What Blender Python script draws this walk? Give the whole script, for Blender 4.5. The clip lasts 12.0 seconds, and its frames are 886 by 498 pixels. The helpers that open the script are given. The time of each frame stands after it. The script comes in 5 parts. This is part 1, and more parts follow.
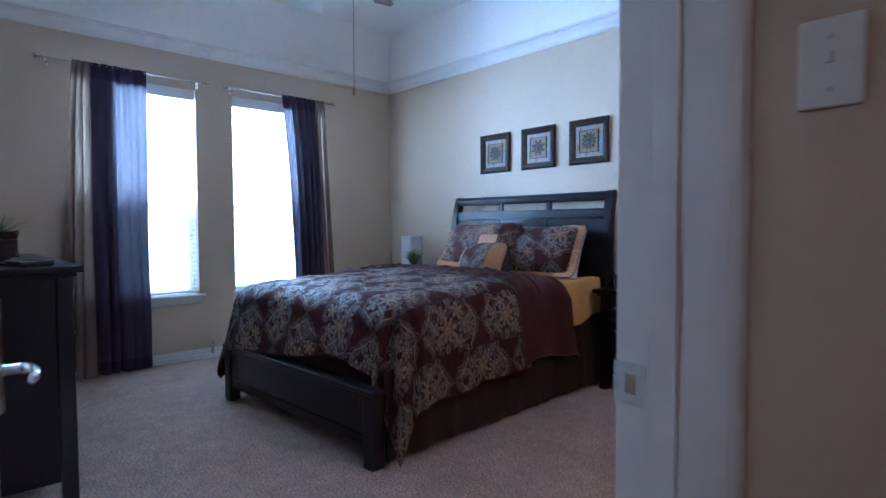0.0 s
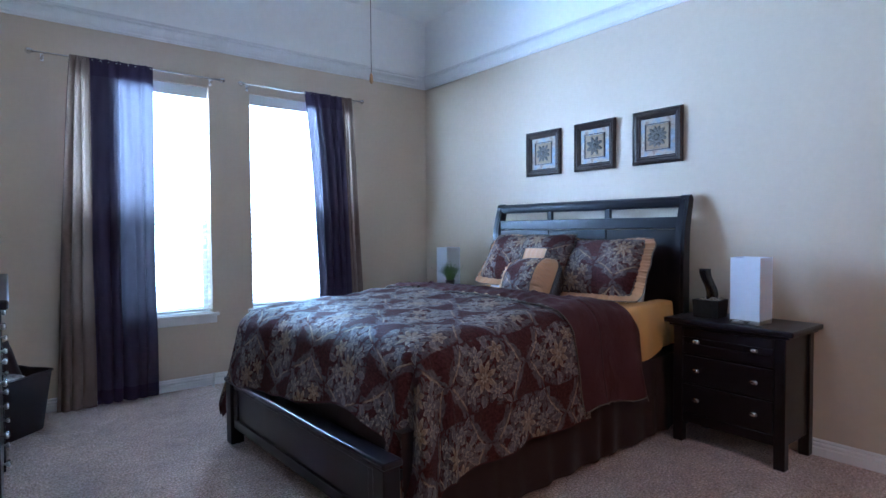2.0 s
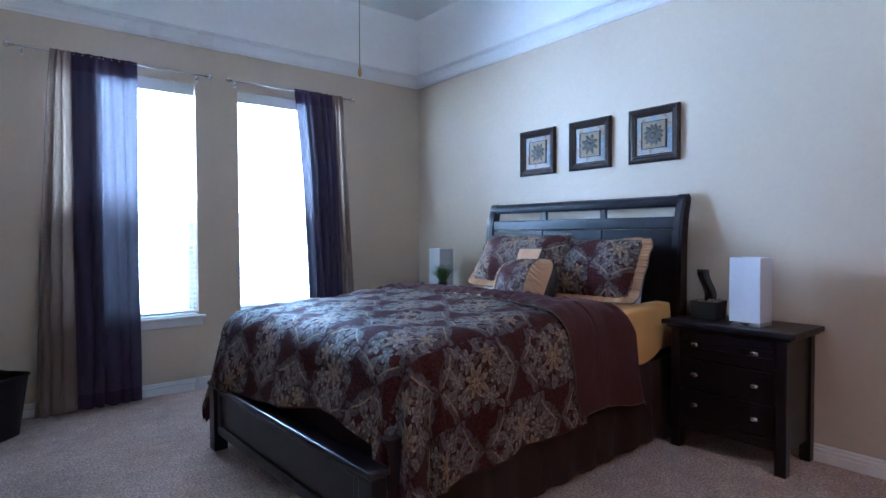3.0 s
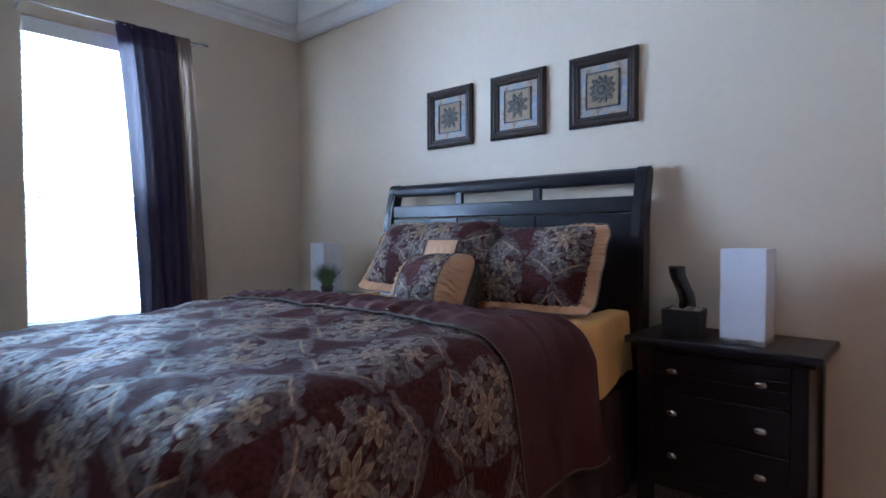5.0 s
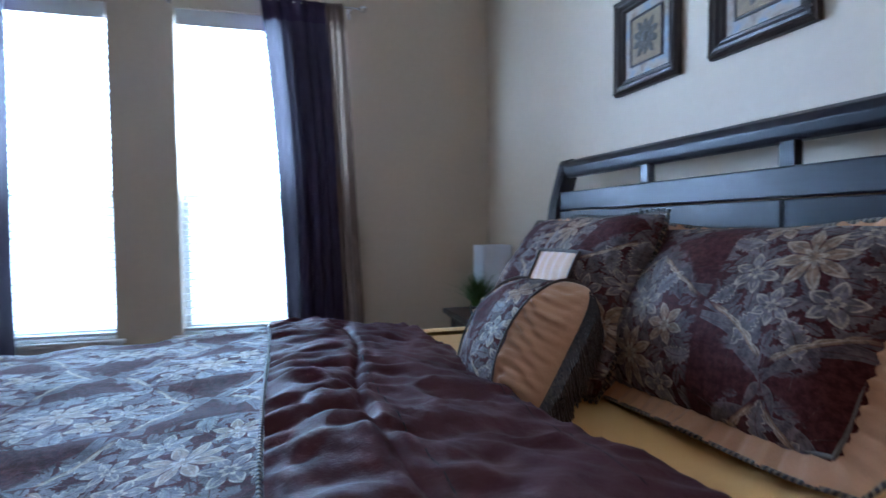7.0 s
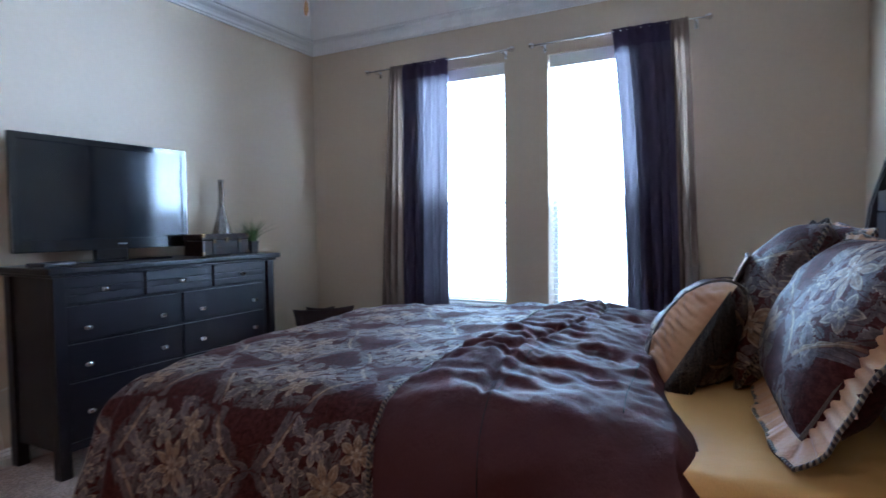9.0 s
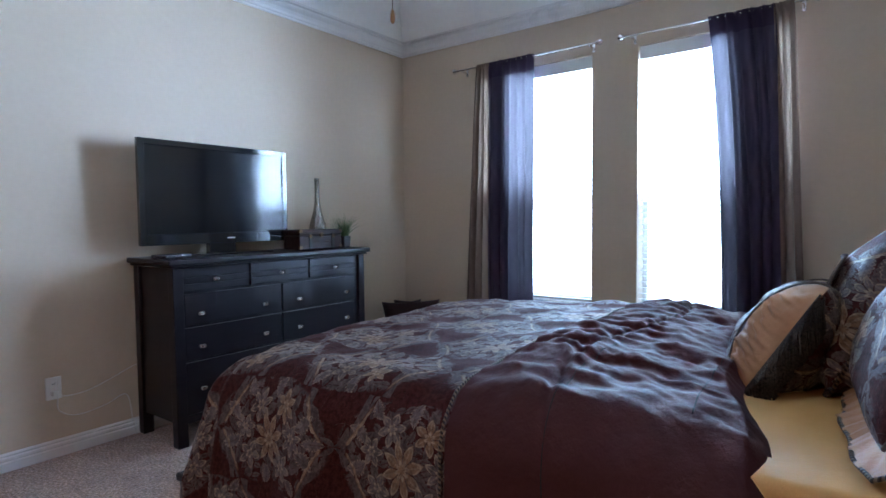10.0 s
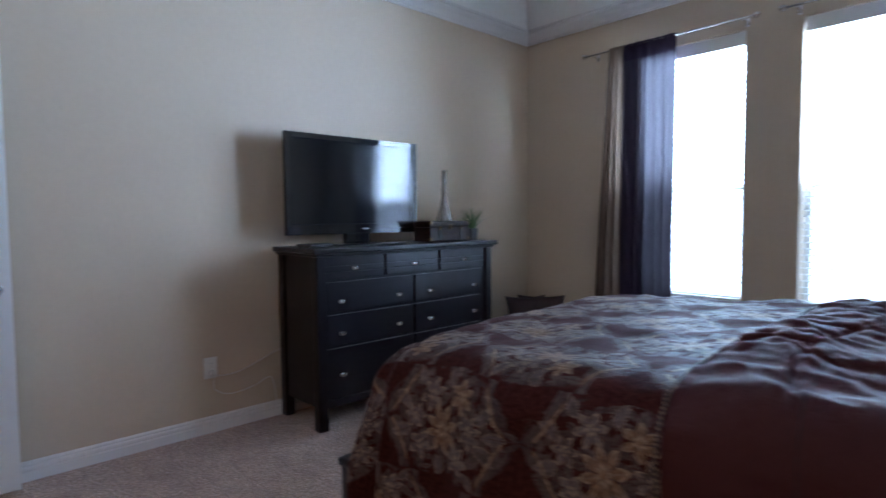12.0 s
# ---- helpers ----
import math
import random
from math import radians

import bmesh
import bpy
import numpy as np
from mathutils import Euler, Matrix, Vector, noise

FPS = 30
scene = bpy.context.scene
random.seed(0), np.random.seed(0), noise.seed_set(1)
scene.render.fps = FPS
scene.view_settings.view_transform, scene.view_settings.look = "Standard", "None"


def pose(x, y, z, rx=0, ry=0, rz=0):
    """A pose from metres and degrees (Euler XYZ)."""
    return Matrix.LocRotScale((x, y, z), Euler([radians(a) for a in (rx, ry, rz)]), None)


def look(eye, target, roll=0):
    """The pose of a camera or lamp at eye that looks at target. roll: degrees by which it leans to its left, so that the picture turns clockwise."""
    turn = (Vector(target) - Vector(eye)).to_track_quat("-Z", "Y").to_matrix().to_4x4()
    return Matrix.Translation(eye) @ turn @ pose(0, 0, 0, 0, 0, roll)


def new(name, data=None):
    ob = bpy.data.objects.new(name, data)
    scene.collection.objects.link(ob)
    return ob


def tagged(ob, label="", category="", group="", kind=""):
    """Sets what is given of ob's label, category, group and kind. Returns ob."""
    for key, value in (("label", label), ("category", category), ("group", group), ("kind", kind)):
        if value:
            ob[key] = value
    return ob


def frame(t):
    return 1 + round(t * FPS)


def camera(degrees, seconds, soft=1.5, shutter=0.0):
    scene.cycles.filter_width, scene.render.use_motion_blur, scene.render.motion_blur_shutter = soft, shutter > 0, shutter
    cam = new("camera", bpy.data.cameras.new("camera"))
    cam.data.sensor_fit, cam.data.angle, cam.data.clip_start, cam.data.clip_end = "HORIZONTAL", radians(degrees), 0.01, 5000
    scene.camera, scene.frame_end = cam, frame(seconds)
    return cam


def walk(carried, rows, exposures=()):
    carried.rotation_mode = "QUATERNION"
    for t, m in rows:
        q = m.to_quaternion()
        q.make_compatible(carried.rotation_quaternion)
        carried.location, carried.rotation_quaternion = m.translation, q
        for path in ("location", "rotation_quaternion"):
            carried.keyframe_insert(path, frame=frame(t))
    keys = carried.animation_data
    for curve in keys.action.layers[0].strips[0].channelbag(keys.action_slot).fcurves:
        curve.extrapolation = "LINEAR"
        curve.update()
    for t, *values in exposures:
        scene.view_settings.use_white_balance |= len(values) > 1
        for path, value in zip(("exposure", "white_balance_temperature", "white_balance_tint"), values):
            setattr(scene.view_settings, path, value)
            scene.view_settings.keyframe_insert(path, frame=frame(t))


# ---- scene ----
cam = camera(77.0, 12.0, shutter=0.5)
PATH = [
    (0, (0.030, -0.235, 1.196), (1.384, 1.235, 1.117), -0.3),
    (0.5, (0.208, -0.036, 1.235), (1.519, 1.471, 1.157), -0.4),
    (1, (0.338, 0.094, 1.248), (1.605, 1.639, 1.175), -0.4),
    (1.5, (0.427, 0.173, 1.256), (1.673, 1.736, 1.185), -0.4),
    (2, (0.505, 0.216, 1.261), (1.736, 1.791, 1.194), -0.4),
    (2.5, (0.553, 0.239, 1.255), (1.784, 1.814, 1.195), -0.4),
    (4.5, (0.985, 0.748, 1.166), (2.417, 2.144, 1.116), -0.1),
    (5, (1.348, 1.044, 1.16), (2.844, 2.371, 1.107), -0.2),
    (5.5, (1.710, 1.295, 1.172), (3.177, 2.653, 1.108), -0.5),
    (6, (2.110, 1.467, 1.195), (3.413, 2.983, 1.117), -0.6),
    (6.5, (2.453, 1.553, 1.196), (3.423, 3.300, 1.115), -0.7),
    (7, (2.705, 1.565, 1.201), (3.265, 3.483, 1.12), -0.6),
    (7.5, (2.948, 1.446, 1.206), (3.004, 3.444, 1.129), -0.6),
    (9.5, (3.401, 1.021, 1.242), (2.311, 2.696, 1.143), -0.7),
    (10, (3.422, 1.022, 1.245), (2.225, 2.621, 1.14), -0.6),
    (10.5, (3.446, 1.027, 1.257), (2.203, 2.590, 1.15), -0.5),
    (11, (3.465, 1.021, 1.248), (2.189, 2.557, 1.143), -0.5),
    (11.5, (3.415, 1.000, 1.226), (2.089, 2.493, 1.121), -0.6),
    (12, (3.189, 0.945, 1.21), (1.733, 2.312, 1.098), -0.5),
]
SKYLIGHT, HALL, SOUTH_FILL = 4200.0, 4.0, 11.0
walk(cam, [(t, look(eye, target, roll)) for t, eye, target, roll in PATH], [(0.0, 0.08, 5560, 16), (0.7, 0.33, 5560, 16), (2.5, 0.35, 5650, 17), (4.5, -0.15, 6050, 19), (5.5, 0.01, 6400, 22), (6.5, 0.03, 6200, 20), (7.5, -0.4, 6000, 19), (9.5, 0.09, 6350, 19), (10.5, 0.09, 6450, 20), (12.0, -0.31, 6600, 21)])

# ---- world, sky and lamps ----
world = bpy.data.worlds.new("sky")
scene.world = world
world.use_nodes = True
wt = world.node_tree
sky = wt.nodes.new("ShaderNodeTexSky")
sky.sky_type, sky.sun_disc, sky.sun_elevation, sky.sun_rotation = "NISHITA", False, radians(48), radians(160)
wt.nodes["Background"].inputs["Strength"].default_value = 0.12
wt.links.new(sky.outputs[0], wt.nodes["Background"].inputs["Color"])


def area_lamp(name, m, sx, sy, watts, colour):
    d = bpy.data.lights.new(name, "AREA")
    d.shape, d.size, d.size_y, d.energy, d.color = "RECTANGLE", sx, sy, watts, colour
    ob = new(name, d)
    ob.matrix_world = m
    return ob


# skylight standing outside the two window openings
area_lamp("window_skylight", look((1.99, 5.70, 1.60), (1.99, 3.0, 1.60)), 3.6, 3.4, SKYLIGHT, (0.41, 0.67, 1.0))
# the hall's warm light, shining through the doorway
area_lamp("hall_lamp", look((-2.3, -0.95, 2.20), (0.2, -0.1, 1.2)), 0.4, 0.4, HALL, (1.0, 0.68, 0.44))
# unseen warm fill lamp, added beyond the south opening behind the camera to warm the shade
area_lamp("south_fill_lamp", look((2.5, -0.75, 2.55), (2.5, -0.75, 0.0)), 0.5, 0.5, SOUTH_FILL, (1.0, 0.50, 0.20))


# ---- materials ----
class Ex:
    """A node socket or a number with arithmetic."""
    tree = None

    def __init__(self, s):
        self.s = s

    def op(self, kind, *others):
        n = Ex.tree.nodes.new("ShaderNodeMath")
        n.operation = kind
        for i, o in enumerate((self, *others)):
            v = o.s if isinstance(o, Ex) else o
            if isinstance(v, (int, float)):
                n.inputs[i].default_value = v
            else:
                Ex.tree.links.new(v, n.inputs[i])
        return Ex(n.outputs[0])

    def __add__(self, o): return self.op("ADD", o)
    def __sub__(self, o): return self.op("SUBTRACT", o)
    def __mul__(self, o): return self.op("MULTIPLY", o)
    def __truediv__(self, o): return self.op("DIVIDE", o)
    def __radd__(self, o): return Ex(o).op("ADD", self)
    def __rsub__(self, o): return Ex(o).op("SUBTRACT", self)
    def __rmul__(self, o): return Ex(o).op("MULTIPLY", self)
    def sin(self): return self.op("SINE")
    def cos(self): return self.op("COSINE")
    def abs(self): return self.op("ABSOLUTE")
    def fract(self): return self.op("FRACT")
    def floor(self): return self.op("FLOOR")
    def sqrt(self): return self.op("SQRT")
    def max(self, o): return self.op("MAXIMUM", o)
    def min(self, o): return self.op("MINIMUM", o)
    def atan2(self, o): return self.op("ARCTAN2", o)

    def step(self, lo, hi):
        """0 below lo, 1 above hi, smooth between; lo may lie above hi."""
        n = Ex.tree.nodes.new("ShaderNodeMapRange")
        n.interpolation_type = "SMOOTHSTEP"
        Ex.tree.links.new(self.s, n.inputs[0])
        a, b, c, d = (lo, hi, 0.0, 1.0) if lo < hi else (hi, lo, 1.0, 0.0)
        for i, v in zip((1, 2, 3, 4), (a, b, c, d)):
            n.inputs[i].default_value = v
        return Ex(n.outputs[0])


def base_mat(name):
    m = bpy.data.materials.new(name)
    m.use_nodes = True
    t = m.node_tree
    return m, t, t.nodes["Principled BSDF"]


def coords(t, kind="Object"):
    return t.nodes.new("ShaderNodeTexCoord").outputs[kind]


def noise_tex(t, vec, scale, detail=4.0, rough=0.55, stretch=None):
    if stretch:
        mp = t.nodes.new("ShaderNodeMapping")
        mp.inputs["Scale"].default_value = stretch
        t.links.new(vec, mp.inputs[0])
        vec = mp.outputs[0]
    n = t.nodes.new("ShaderNodeTexNoise")
    n.inputs["Scale"].default_value, n.inputs["Detail"].default_value, n.inputs["Roughness"].default_value = scale, detail, rough
    t.links.new(vec, n.inputs["Vector"])
    return n.outputs["Fac"]


def ramp(t, fac, stops):
    r = t.nodes.new("ShaderNodeValToRGB")
    while len(r.color_ramp.elements) < len(stops):
        r.color_ramp.elements.new(0.5)
    for e, (p, c) in zip(r.color_ramp.elements, stops):
        e.position, e.color = p, (*c, 1)
    t.links.new(fac, r.inputs[0])
    return r.outputs[0]


def mix(t, fac, a, b):
    n = t.nodes.new("ShaderNodeMix")
    n.data_type = "RGBA"
    for v, s in ((fac, n.inputs[0]), (a, n.inputs[6]), (b, n.inputs[7])):
        v = v.s if isinstance(v, Ex) else v
        if isinstance(v, tuple):
            s.default_value = (*v, 1)
        elif isinstance(v, (int, float)):
            s.default_value = v
        else:
            t.links.new(v, s)
    return n.outputs[2]


def bump(t, p, height, strength, distance):
    b = t.nodes.new("ShaderNodeBump")
    b.inputs["Strength"].default_value, b.inputs["Distance"].default_value = strength, distance
    t.links.new(height.s if isinstance(height, Ex) else height, b.inputs["Height"])
    t.links.new(b.outputs[0], p.inputs["Normal"])
    return b


def shade(c, k):
    return tuple(min(1.0, v * k) for v in c)


def plain(name, colour, rough=0.5, metal=0.0, vary=0.12, grain=60.0, big=3.0, relief=0.0, relief_scale=200.0, coat=0.0, stretch=None, sheen=0.0, spec=0.5):
    """A surface whose colour varies at two scales, with a fine relief."""
    m, t, p = base_mat(name)
    c = coords(t)
    small, large = noise_tex(t, c, grain, stretch=stretch), noise_tex(t, c, big, 3.0)
    one = ramp(t, small, [(0.3, shade(colour, 1 - vary)), (0.7, shade(colour, 1 + vary))])
    two = ramp(t, large, [(0.3, (1 - vary * 0.8,) * 3), (0.7, (1 + vary * 0.2,) * 3)])
    n = t.nodes.new("ShaderNodeMix")
    n.data_type, n.blend_type = "RGBA", "MULTIPLY"
    n.inputs[0].default_value = 1.0
    t.links.new(one, n.inputs[6]), t.links.new(two, n.inputs[7])
    t.links.new(n.outputs[2], p.inputs["Base Color"])
    r = ramp(t, large, [(0.25, (max(0.02, rough - 0.08),) * 3), (0.75, (min(1, rough + 0.08),) * 3)])
    t.links.new(r, p.inputs["Roughness"])
    p.inputs["Metallic"].default_value, p.inputs["Coat Weight"].default_value, p.inputs["Sheen Weight"].default_value = metal, coat, sheen
    p.inputs["Specular IOR Level"].default_value = spec
    if relief:
        bump(t, p, noise_tex(t, c, relief_scale, 3.0, stretch=stretch), relief, 0.004)
    return m


def carpet_mat():
    m, t, p = base_mat("carpet_pile")
    c = coords(t)
    tuft = t.nodes.new("ShaderNodeTexVoronoi")
    tuft.inputs["Scale"].default_value = 95.0
    t.links.new(c, tuft.inputs["Vector"])
    fleck = noise_tex(t, c, 85.0, 4.0, 0.75)
    worn = noise_tex(t, c, 2.2, 5.0, 0.6)
    col = ramp(t, fleck, [(0.36, (0.17, 0.098, 0.070)), (0.50, (0.52, 0.342, 0.272)), (0.64, (0.86, 0.630, 0.520))])
    Ex.tree = t
    worn = (Ex(worn) * 0.5 + Ex(noise_tex(t, c, 11.0, 3.0, 0.6)) * 0.5).s
    shadow = ramp(t, worn, [(0.36, (0.70, 0.68, 0.66)), (0.62, (1.05, 1.05, 1.05))])
    n = t.nodes.new("ShaderNodeMix")
    n.data_type, n.blend_type = "RGBA", "MULTIPLY"
    n.inputs[0].default_value = 1.0
    t.links.new(col, n.inputs[6]), t.links.new(shadow, n.inputs[7])
    t.links.new(n.outputs[2], p.inputs["Base Color"])
    p.inputs["Roughness"].default_value, p.inputs["Sheen Weight"].default_value, p.inputs["Specular IOR Level"].default_value = 0.95, 0.25, 0.1
    Ex.tree = t
    height = Ex(fleck) * 0.7 + Ex(tuft.outputs["Distance"]) * -0.5 + Ex(noise_tex(t, c, 22.0, 3.0)) * 0.8
    bump(t, p, height, 1.0, 0.018)
    return m


def wood_mat(name, colour, rough=0.35, along=(1.0, 12.0, 12.0)):
    m, t, p = base_mat(name)
    c = coords(t)
    grain = noise_tex(t, c, 9.0, 6.0, 0.65, stretch=along)
    wear = noise_tex(t, c, 2.5, 4.0)
    t.links.new(ramp(t, grain, [(0.3, shade(colour, 0.6)), (0.7, shade(colour, 1.35))]), p.inputs["Base Color"])
    t.links.new(ramp(t, wear, [(0.3, (rough - 0.015,) * 3), (0.7, (rough + 0.03,) * 3)]), p.inputs["Roughness"])
    p.inputs["Specular IOR Level"].default_value = 0.42
    bump(t, p, grain, 0.03, 0.0008)
    return m


def cloth_mat(name, colour, rough=0.7, sheen=0.3, vary=0.12, weave=900.0, through_light=None, wrinkle=0.0, spec=0.3):
    """Woven cloth; through_light is the colour that it lets through."""
    m, t, p = base_mat(name)
    c = coords(t)
    thread, patch = noise_tex(t, c, weave * 0.5, 2.0, stretch=(1.0, 1.0, 0.25)), noise_tex(t, c, 5.0, 4.0)
    t.links.new(mix(t, patch, ramp(t, thread, [(0.35, shade(colour, 1 - vary)), (0.65, shade(colour, 1 + vary))]), shade(colour, 0.9)), p.inputs["Base Color"])
    p.inputs["Roughness"].default_value, p.inputs["Sheen Weight"].default_value, p.inputs["Specular IOR Level"].default_value = rough, sheen, spec
    Ex.tree = t
    height = Ex(thread) * 0.15 + Ex(noise_tex(t, c, 14.0, 4.0)) * wrinkle + (Ex(noise_tex(t, c, 26.0, 3.0, stretch=(1.0, 0.45, 1.0))) - 0.5).abs() * (-0.6 * wrinkle)
    bump(t, p, height, 0.5, 0.01)
    if through_light:
        tr, ms = t.nodes.new("ShaderNodeBsdfTranslucent"), t.nodes.new("ShaderNodeMixShader")
        fold = ramp(t, noise_tex(t, c, 1.0, 3.0, stretch=(60.0, 60.0, 0.4)), [(0.35, shade(through_light, 0.85)), (0.65, shade(through_light, 1.12))])
        t.links.new(fold, tr.inputs[0])
        ms.inputs[0].default_value = 0.45
        t.links.new(p.outputs[0], ms.inputs[1]), t.links.new(tr.outputs[0], ms.inputs[2])
        t.links.new(ms.outputs[0], t.nodes["Material Output"].inputs[0])
    return m


def damask_mat():
    """A jacquard in half-drop repeat, in metres of cloth: bunches of flowers inside ogees of scrolling leaves."""
    m, t, p = base_mat("damask_jacquard")
    Ex.tree = t
    uv = coords(t, "UV")
    sep, wob = t.nodes.new("ShaderNodeSeparateXYZ"), t.nodes.new("ShaderNodeTexNoise")
    wob.inputs["Scale"].default_value = 9.0
    t.links.new(uv, wob.inputs["Vector"]), t.links.new(uv, sep.inputs[0])
    drift = Ex(wob.outputs["Fac"]) - 0.5
    u, v = Ex(sep.outputs[0]) * 1.02 + drift * 0.022, Ex(sep.outputs[1]) * 1.02 + drift * 0.018
    W, H = 0.30, 0.50
    odd = ((u / W).floor() * 0.5).fract() * 2.0
    x = ((u / W).fract() - 0.5) * W * (1.0 - odd * 2.0)
    y = ((v / H + odd * 0.5).fract() - 0.5) * H

    def flower(cx, cy, R, petals, twist=0.0, point=1.0):
        """Pointed petals with a paler rim and a vein, and a ring round the eye."""
        dx, dy = x - cx, y - cy
        r, th = (dx * dx + dy * dy).sqrt(), dy.atan2(dx)
        lobe = 1.0 - ((th * (petals / (2 * math.pi)) + twist + 8.0).fract() - 0.5).abs() * 2.0
        q = r / (R * (0.42 + 0.58 * lobe.op("POWER", point)))
        body = q.step(1.03, 0.96)
        rim_line = q.step(0.80, 0.92).max(q.step(0.40, 0.34) * q.step(0.16, 0.22)).max(lobe.step(0.86, 0.95) * q.step(0.35, 0.5) * 0.6)
        gap = lobe.step(0.24, 0.08) * q.step(0.25, 0.4)
        return body * (1.0 - gap * 0.85), body * rim_line * (1.0 - gap)

    def leaf(cx, cy, angle, L, B, bend=0.0, teeth=4.0):
        ca, sa = math.cos(angle), math.sin(angle)
        dx, dy = x - cx, y - cy
        s = (dx * ca + dy * sa) / L
        w = (dy * ca - dx * sa + s * s * (bend * L)).abs()
        full = (1.0 - s * s).max(0.0)
        half = full * (B * 0.62) + ((s * teeth + w * 22.0) * 3.1416).sin().abs() * full * (B * 0.46)
        body = (w - half).step(0.0008, -0.0008)
        return body * (1.0 - w.step(0.0016, 0.0006) * 0.7), body * (w - half).step(-0.0034, -0.0014)

    def berries(scale, shift, size, keep):
        mp, vo = t.nodes.new("ShaderNodeMapping"), t.nodes.new("ShaderNodeTexVoronoi")
        mp.inputs["Location"].default_value = shift
        t.links.new(uv, mp.inputs[0])
        vo.voronoi_dimensions = "2D"
        vo.inputs["Scale"].default_value, vo.inputs["Randomness"].default_value = scale, 0.7
        t.links.new(mp.outputs[0], vo.inputs["Vector"])
        chance = t.nodes.new("ShaderNodeSeparateColor")
        t.links.new(vo.outputs["Color"], chance.inputs[0])
        return Ex(vo.outputs["Distance"]).step(size * scale * 0.1, size * scale * 0.07) * Ex(chance.outputs[0]).step(keep, keep - 0.03)

    class Pile:
        """Motifs laid over one another: their bodies and, above 1, their pale lines, in one chain."""
        out = None

        def append(self, motif):
            one = motif[0] + motif[1]
            self.out = one if self.out is None else self.out.max(one)

        def split(self):
            return self.out.min(1.0), (self.out - 1.0).max(0.0)

    gold, pale, leafy = Pile(), Pile(), Pile()
    bunch = ((x / 0.150) * (x / 0.150) + (y / 0.235) * (y / 0.235)).step(1.10, 0.90)

    def foliage(scale, shift, size, keep):
        """Small leaves strewn between, each turned by chance."""
        mp, vo = t.nodes.new("ShaderNodeMapping"), t.nodes.new("ShaderNodeTexVoronoi")
        mp.inputs["Location"].default_value = shift
        t.links.new(uv, mp.inputs[0])
        vo.voronoi_dimensions = "2D"
        vo.inputs["Scale"].default_value, vo.inputs["Randomness"].default_value = scale, 0.6
        t.links.new(mp.outputs[0], vo.inputs["Vector"])
        diff, chance, sp = t.nodes.new("ShaderNodeVectorMath"), t.nodes.new("ShaderNodeSeparateColor"), t.nodes.new("ShaderNodeSeparateXYZ")
        diff.operation = "SUBTRACT"
        t.links.new(mp.outputs[0], diff.inputs[0]), t.links.new(vo.outputs["Position"], diff.inputs[1])
        t.links.new(diff.outputs[0], sp.inputs[0]), t.links.new(vo.outputs["Color"], chance.inputs[0])
        dx, dy, turn = Ex(sp.outputs[0]), Ex(sp.outputs[1]), Ex(chance.outputs[0]) * 6.2832
        ca, sa = turn.cos(), turn.sin()
        s_, w = (dx * ca + dy * sa) / size, (dy * ca - dx * sa).abs()
        half = (1.0 - s_ * s_).max(0.0) * (size * 0.34) + (s_ * 9.4).sin().abs() * (1.0 - s_ * s_).max(0.0) * (size * 0.16)
        body = (w - half).step(0.0008, -0.0008) * Ex(chance.outputs[1]).step(keep, keep - 0.03) * bunch
        return body * (1.0 - w.step(0.0015, 0.0006) * 0.8), body * (w - half).step(-0.0030, -0.0012)

    for pile, *q in ((gold, 0.014, -0.014, 0.068, 8, 0.1, 0.8), (gold, -0.074, 0.060, 0.046, 6, 0.4, 0.8), (pale, 0.078, 0.052, 0.047, 6, 0.15, 0.75), (pale, -0.002, 0.098, 0.046, 7, 0.5, 0.75),
                     (pale, -0.072, -0.056, 0.046, 6, 0.7, 0.75), (pale, 0.070, -0.094, 0.043, 5, 0.3, 0.75), (pale, -0.014, -0.118, 0.040, 6, 0.0, 0.75)):
        pile.append(flower(*q))
    for q in ((0.044, 0.152, 1.0, 0.040, 0.020, 0.2), (-0.046, 0.148, 2.2, 0.040, 0.020, -0.2), (0.000, 0.182, 1.57, 0.040, 0.018, 0.0), (-0.122, 0.006, 3.0, 0.036, 0.018, 0.3), (0.120, -0.020, 0.1, 0.036, 0.018, 0.3),
              (0.038, -0.166, -1.1, 0.040, 0.019, 0.2), (-0.052, -0.160, -2.1, 0.040, 0.019, -0.2), (-0.112, -0.112, -2.4, 0.034, 0.016, 0.3), (0.120, 0.104, 0.8, 0.032, 0.016, 0.2)):
        pale.append(leaf(*q))
    # the ogee: acanthus leaflets outside it, a scalloped gold ribbon inside
    turn = y * (2 * math.pi / H)
    off = (x.abs() - (turn.cos() + 1.0) * (W / 2)) / ((turn.sin() * (math.pi * W / H)) * (turn.sin() * (math.pi * W / H)) + 1.0).sqrt()
    d = off.abs()
    swell = (turn * 1.0).sin().abs() * 0.6 + 0.4
    frond = ((y * 62.0 - d * 40.0).sin().abs() * 0.034 + 0.003) * swell
    acanthus = (d - frond).step(0.0008, -0.0008) * off.step(-0.001, 0.002)
    band = 0.007 + (y * 150.0).sin().abs() * 0.004
    ribbon = (d - band).step(0.0008, -0.0008) * off.step(0.001, -0.002) * (turn * 0.5).sin().abs().step(0.72, 0.80) * (turn * 0.5).sin().abs().step(0.975, 0.95)
    leafy.append((acanthus * (1.0 - d.step(0.0022, 0.0010) * 0.6 - (y * 62.0 - d * 40.0).cos().abs().step(0.12, 0.04) * 0.5).max(0.0), acanthus * (d - frond).step(-0.0036, -0.0016)))
    leafy.append(foliage(25.0, (0.37, 0.71, 0.0), 0.028, 0.80))
    leafy.append(foliage(36.0, (0.13, 0.29, 0.0), 0.018, 0.80))
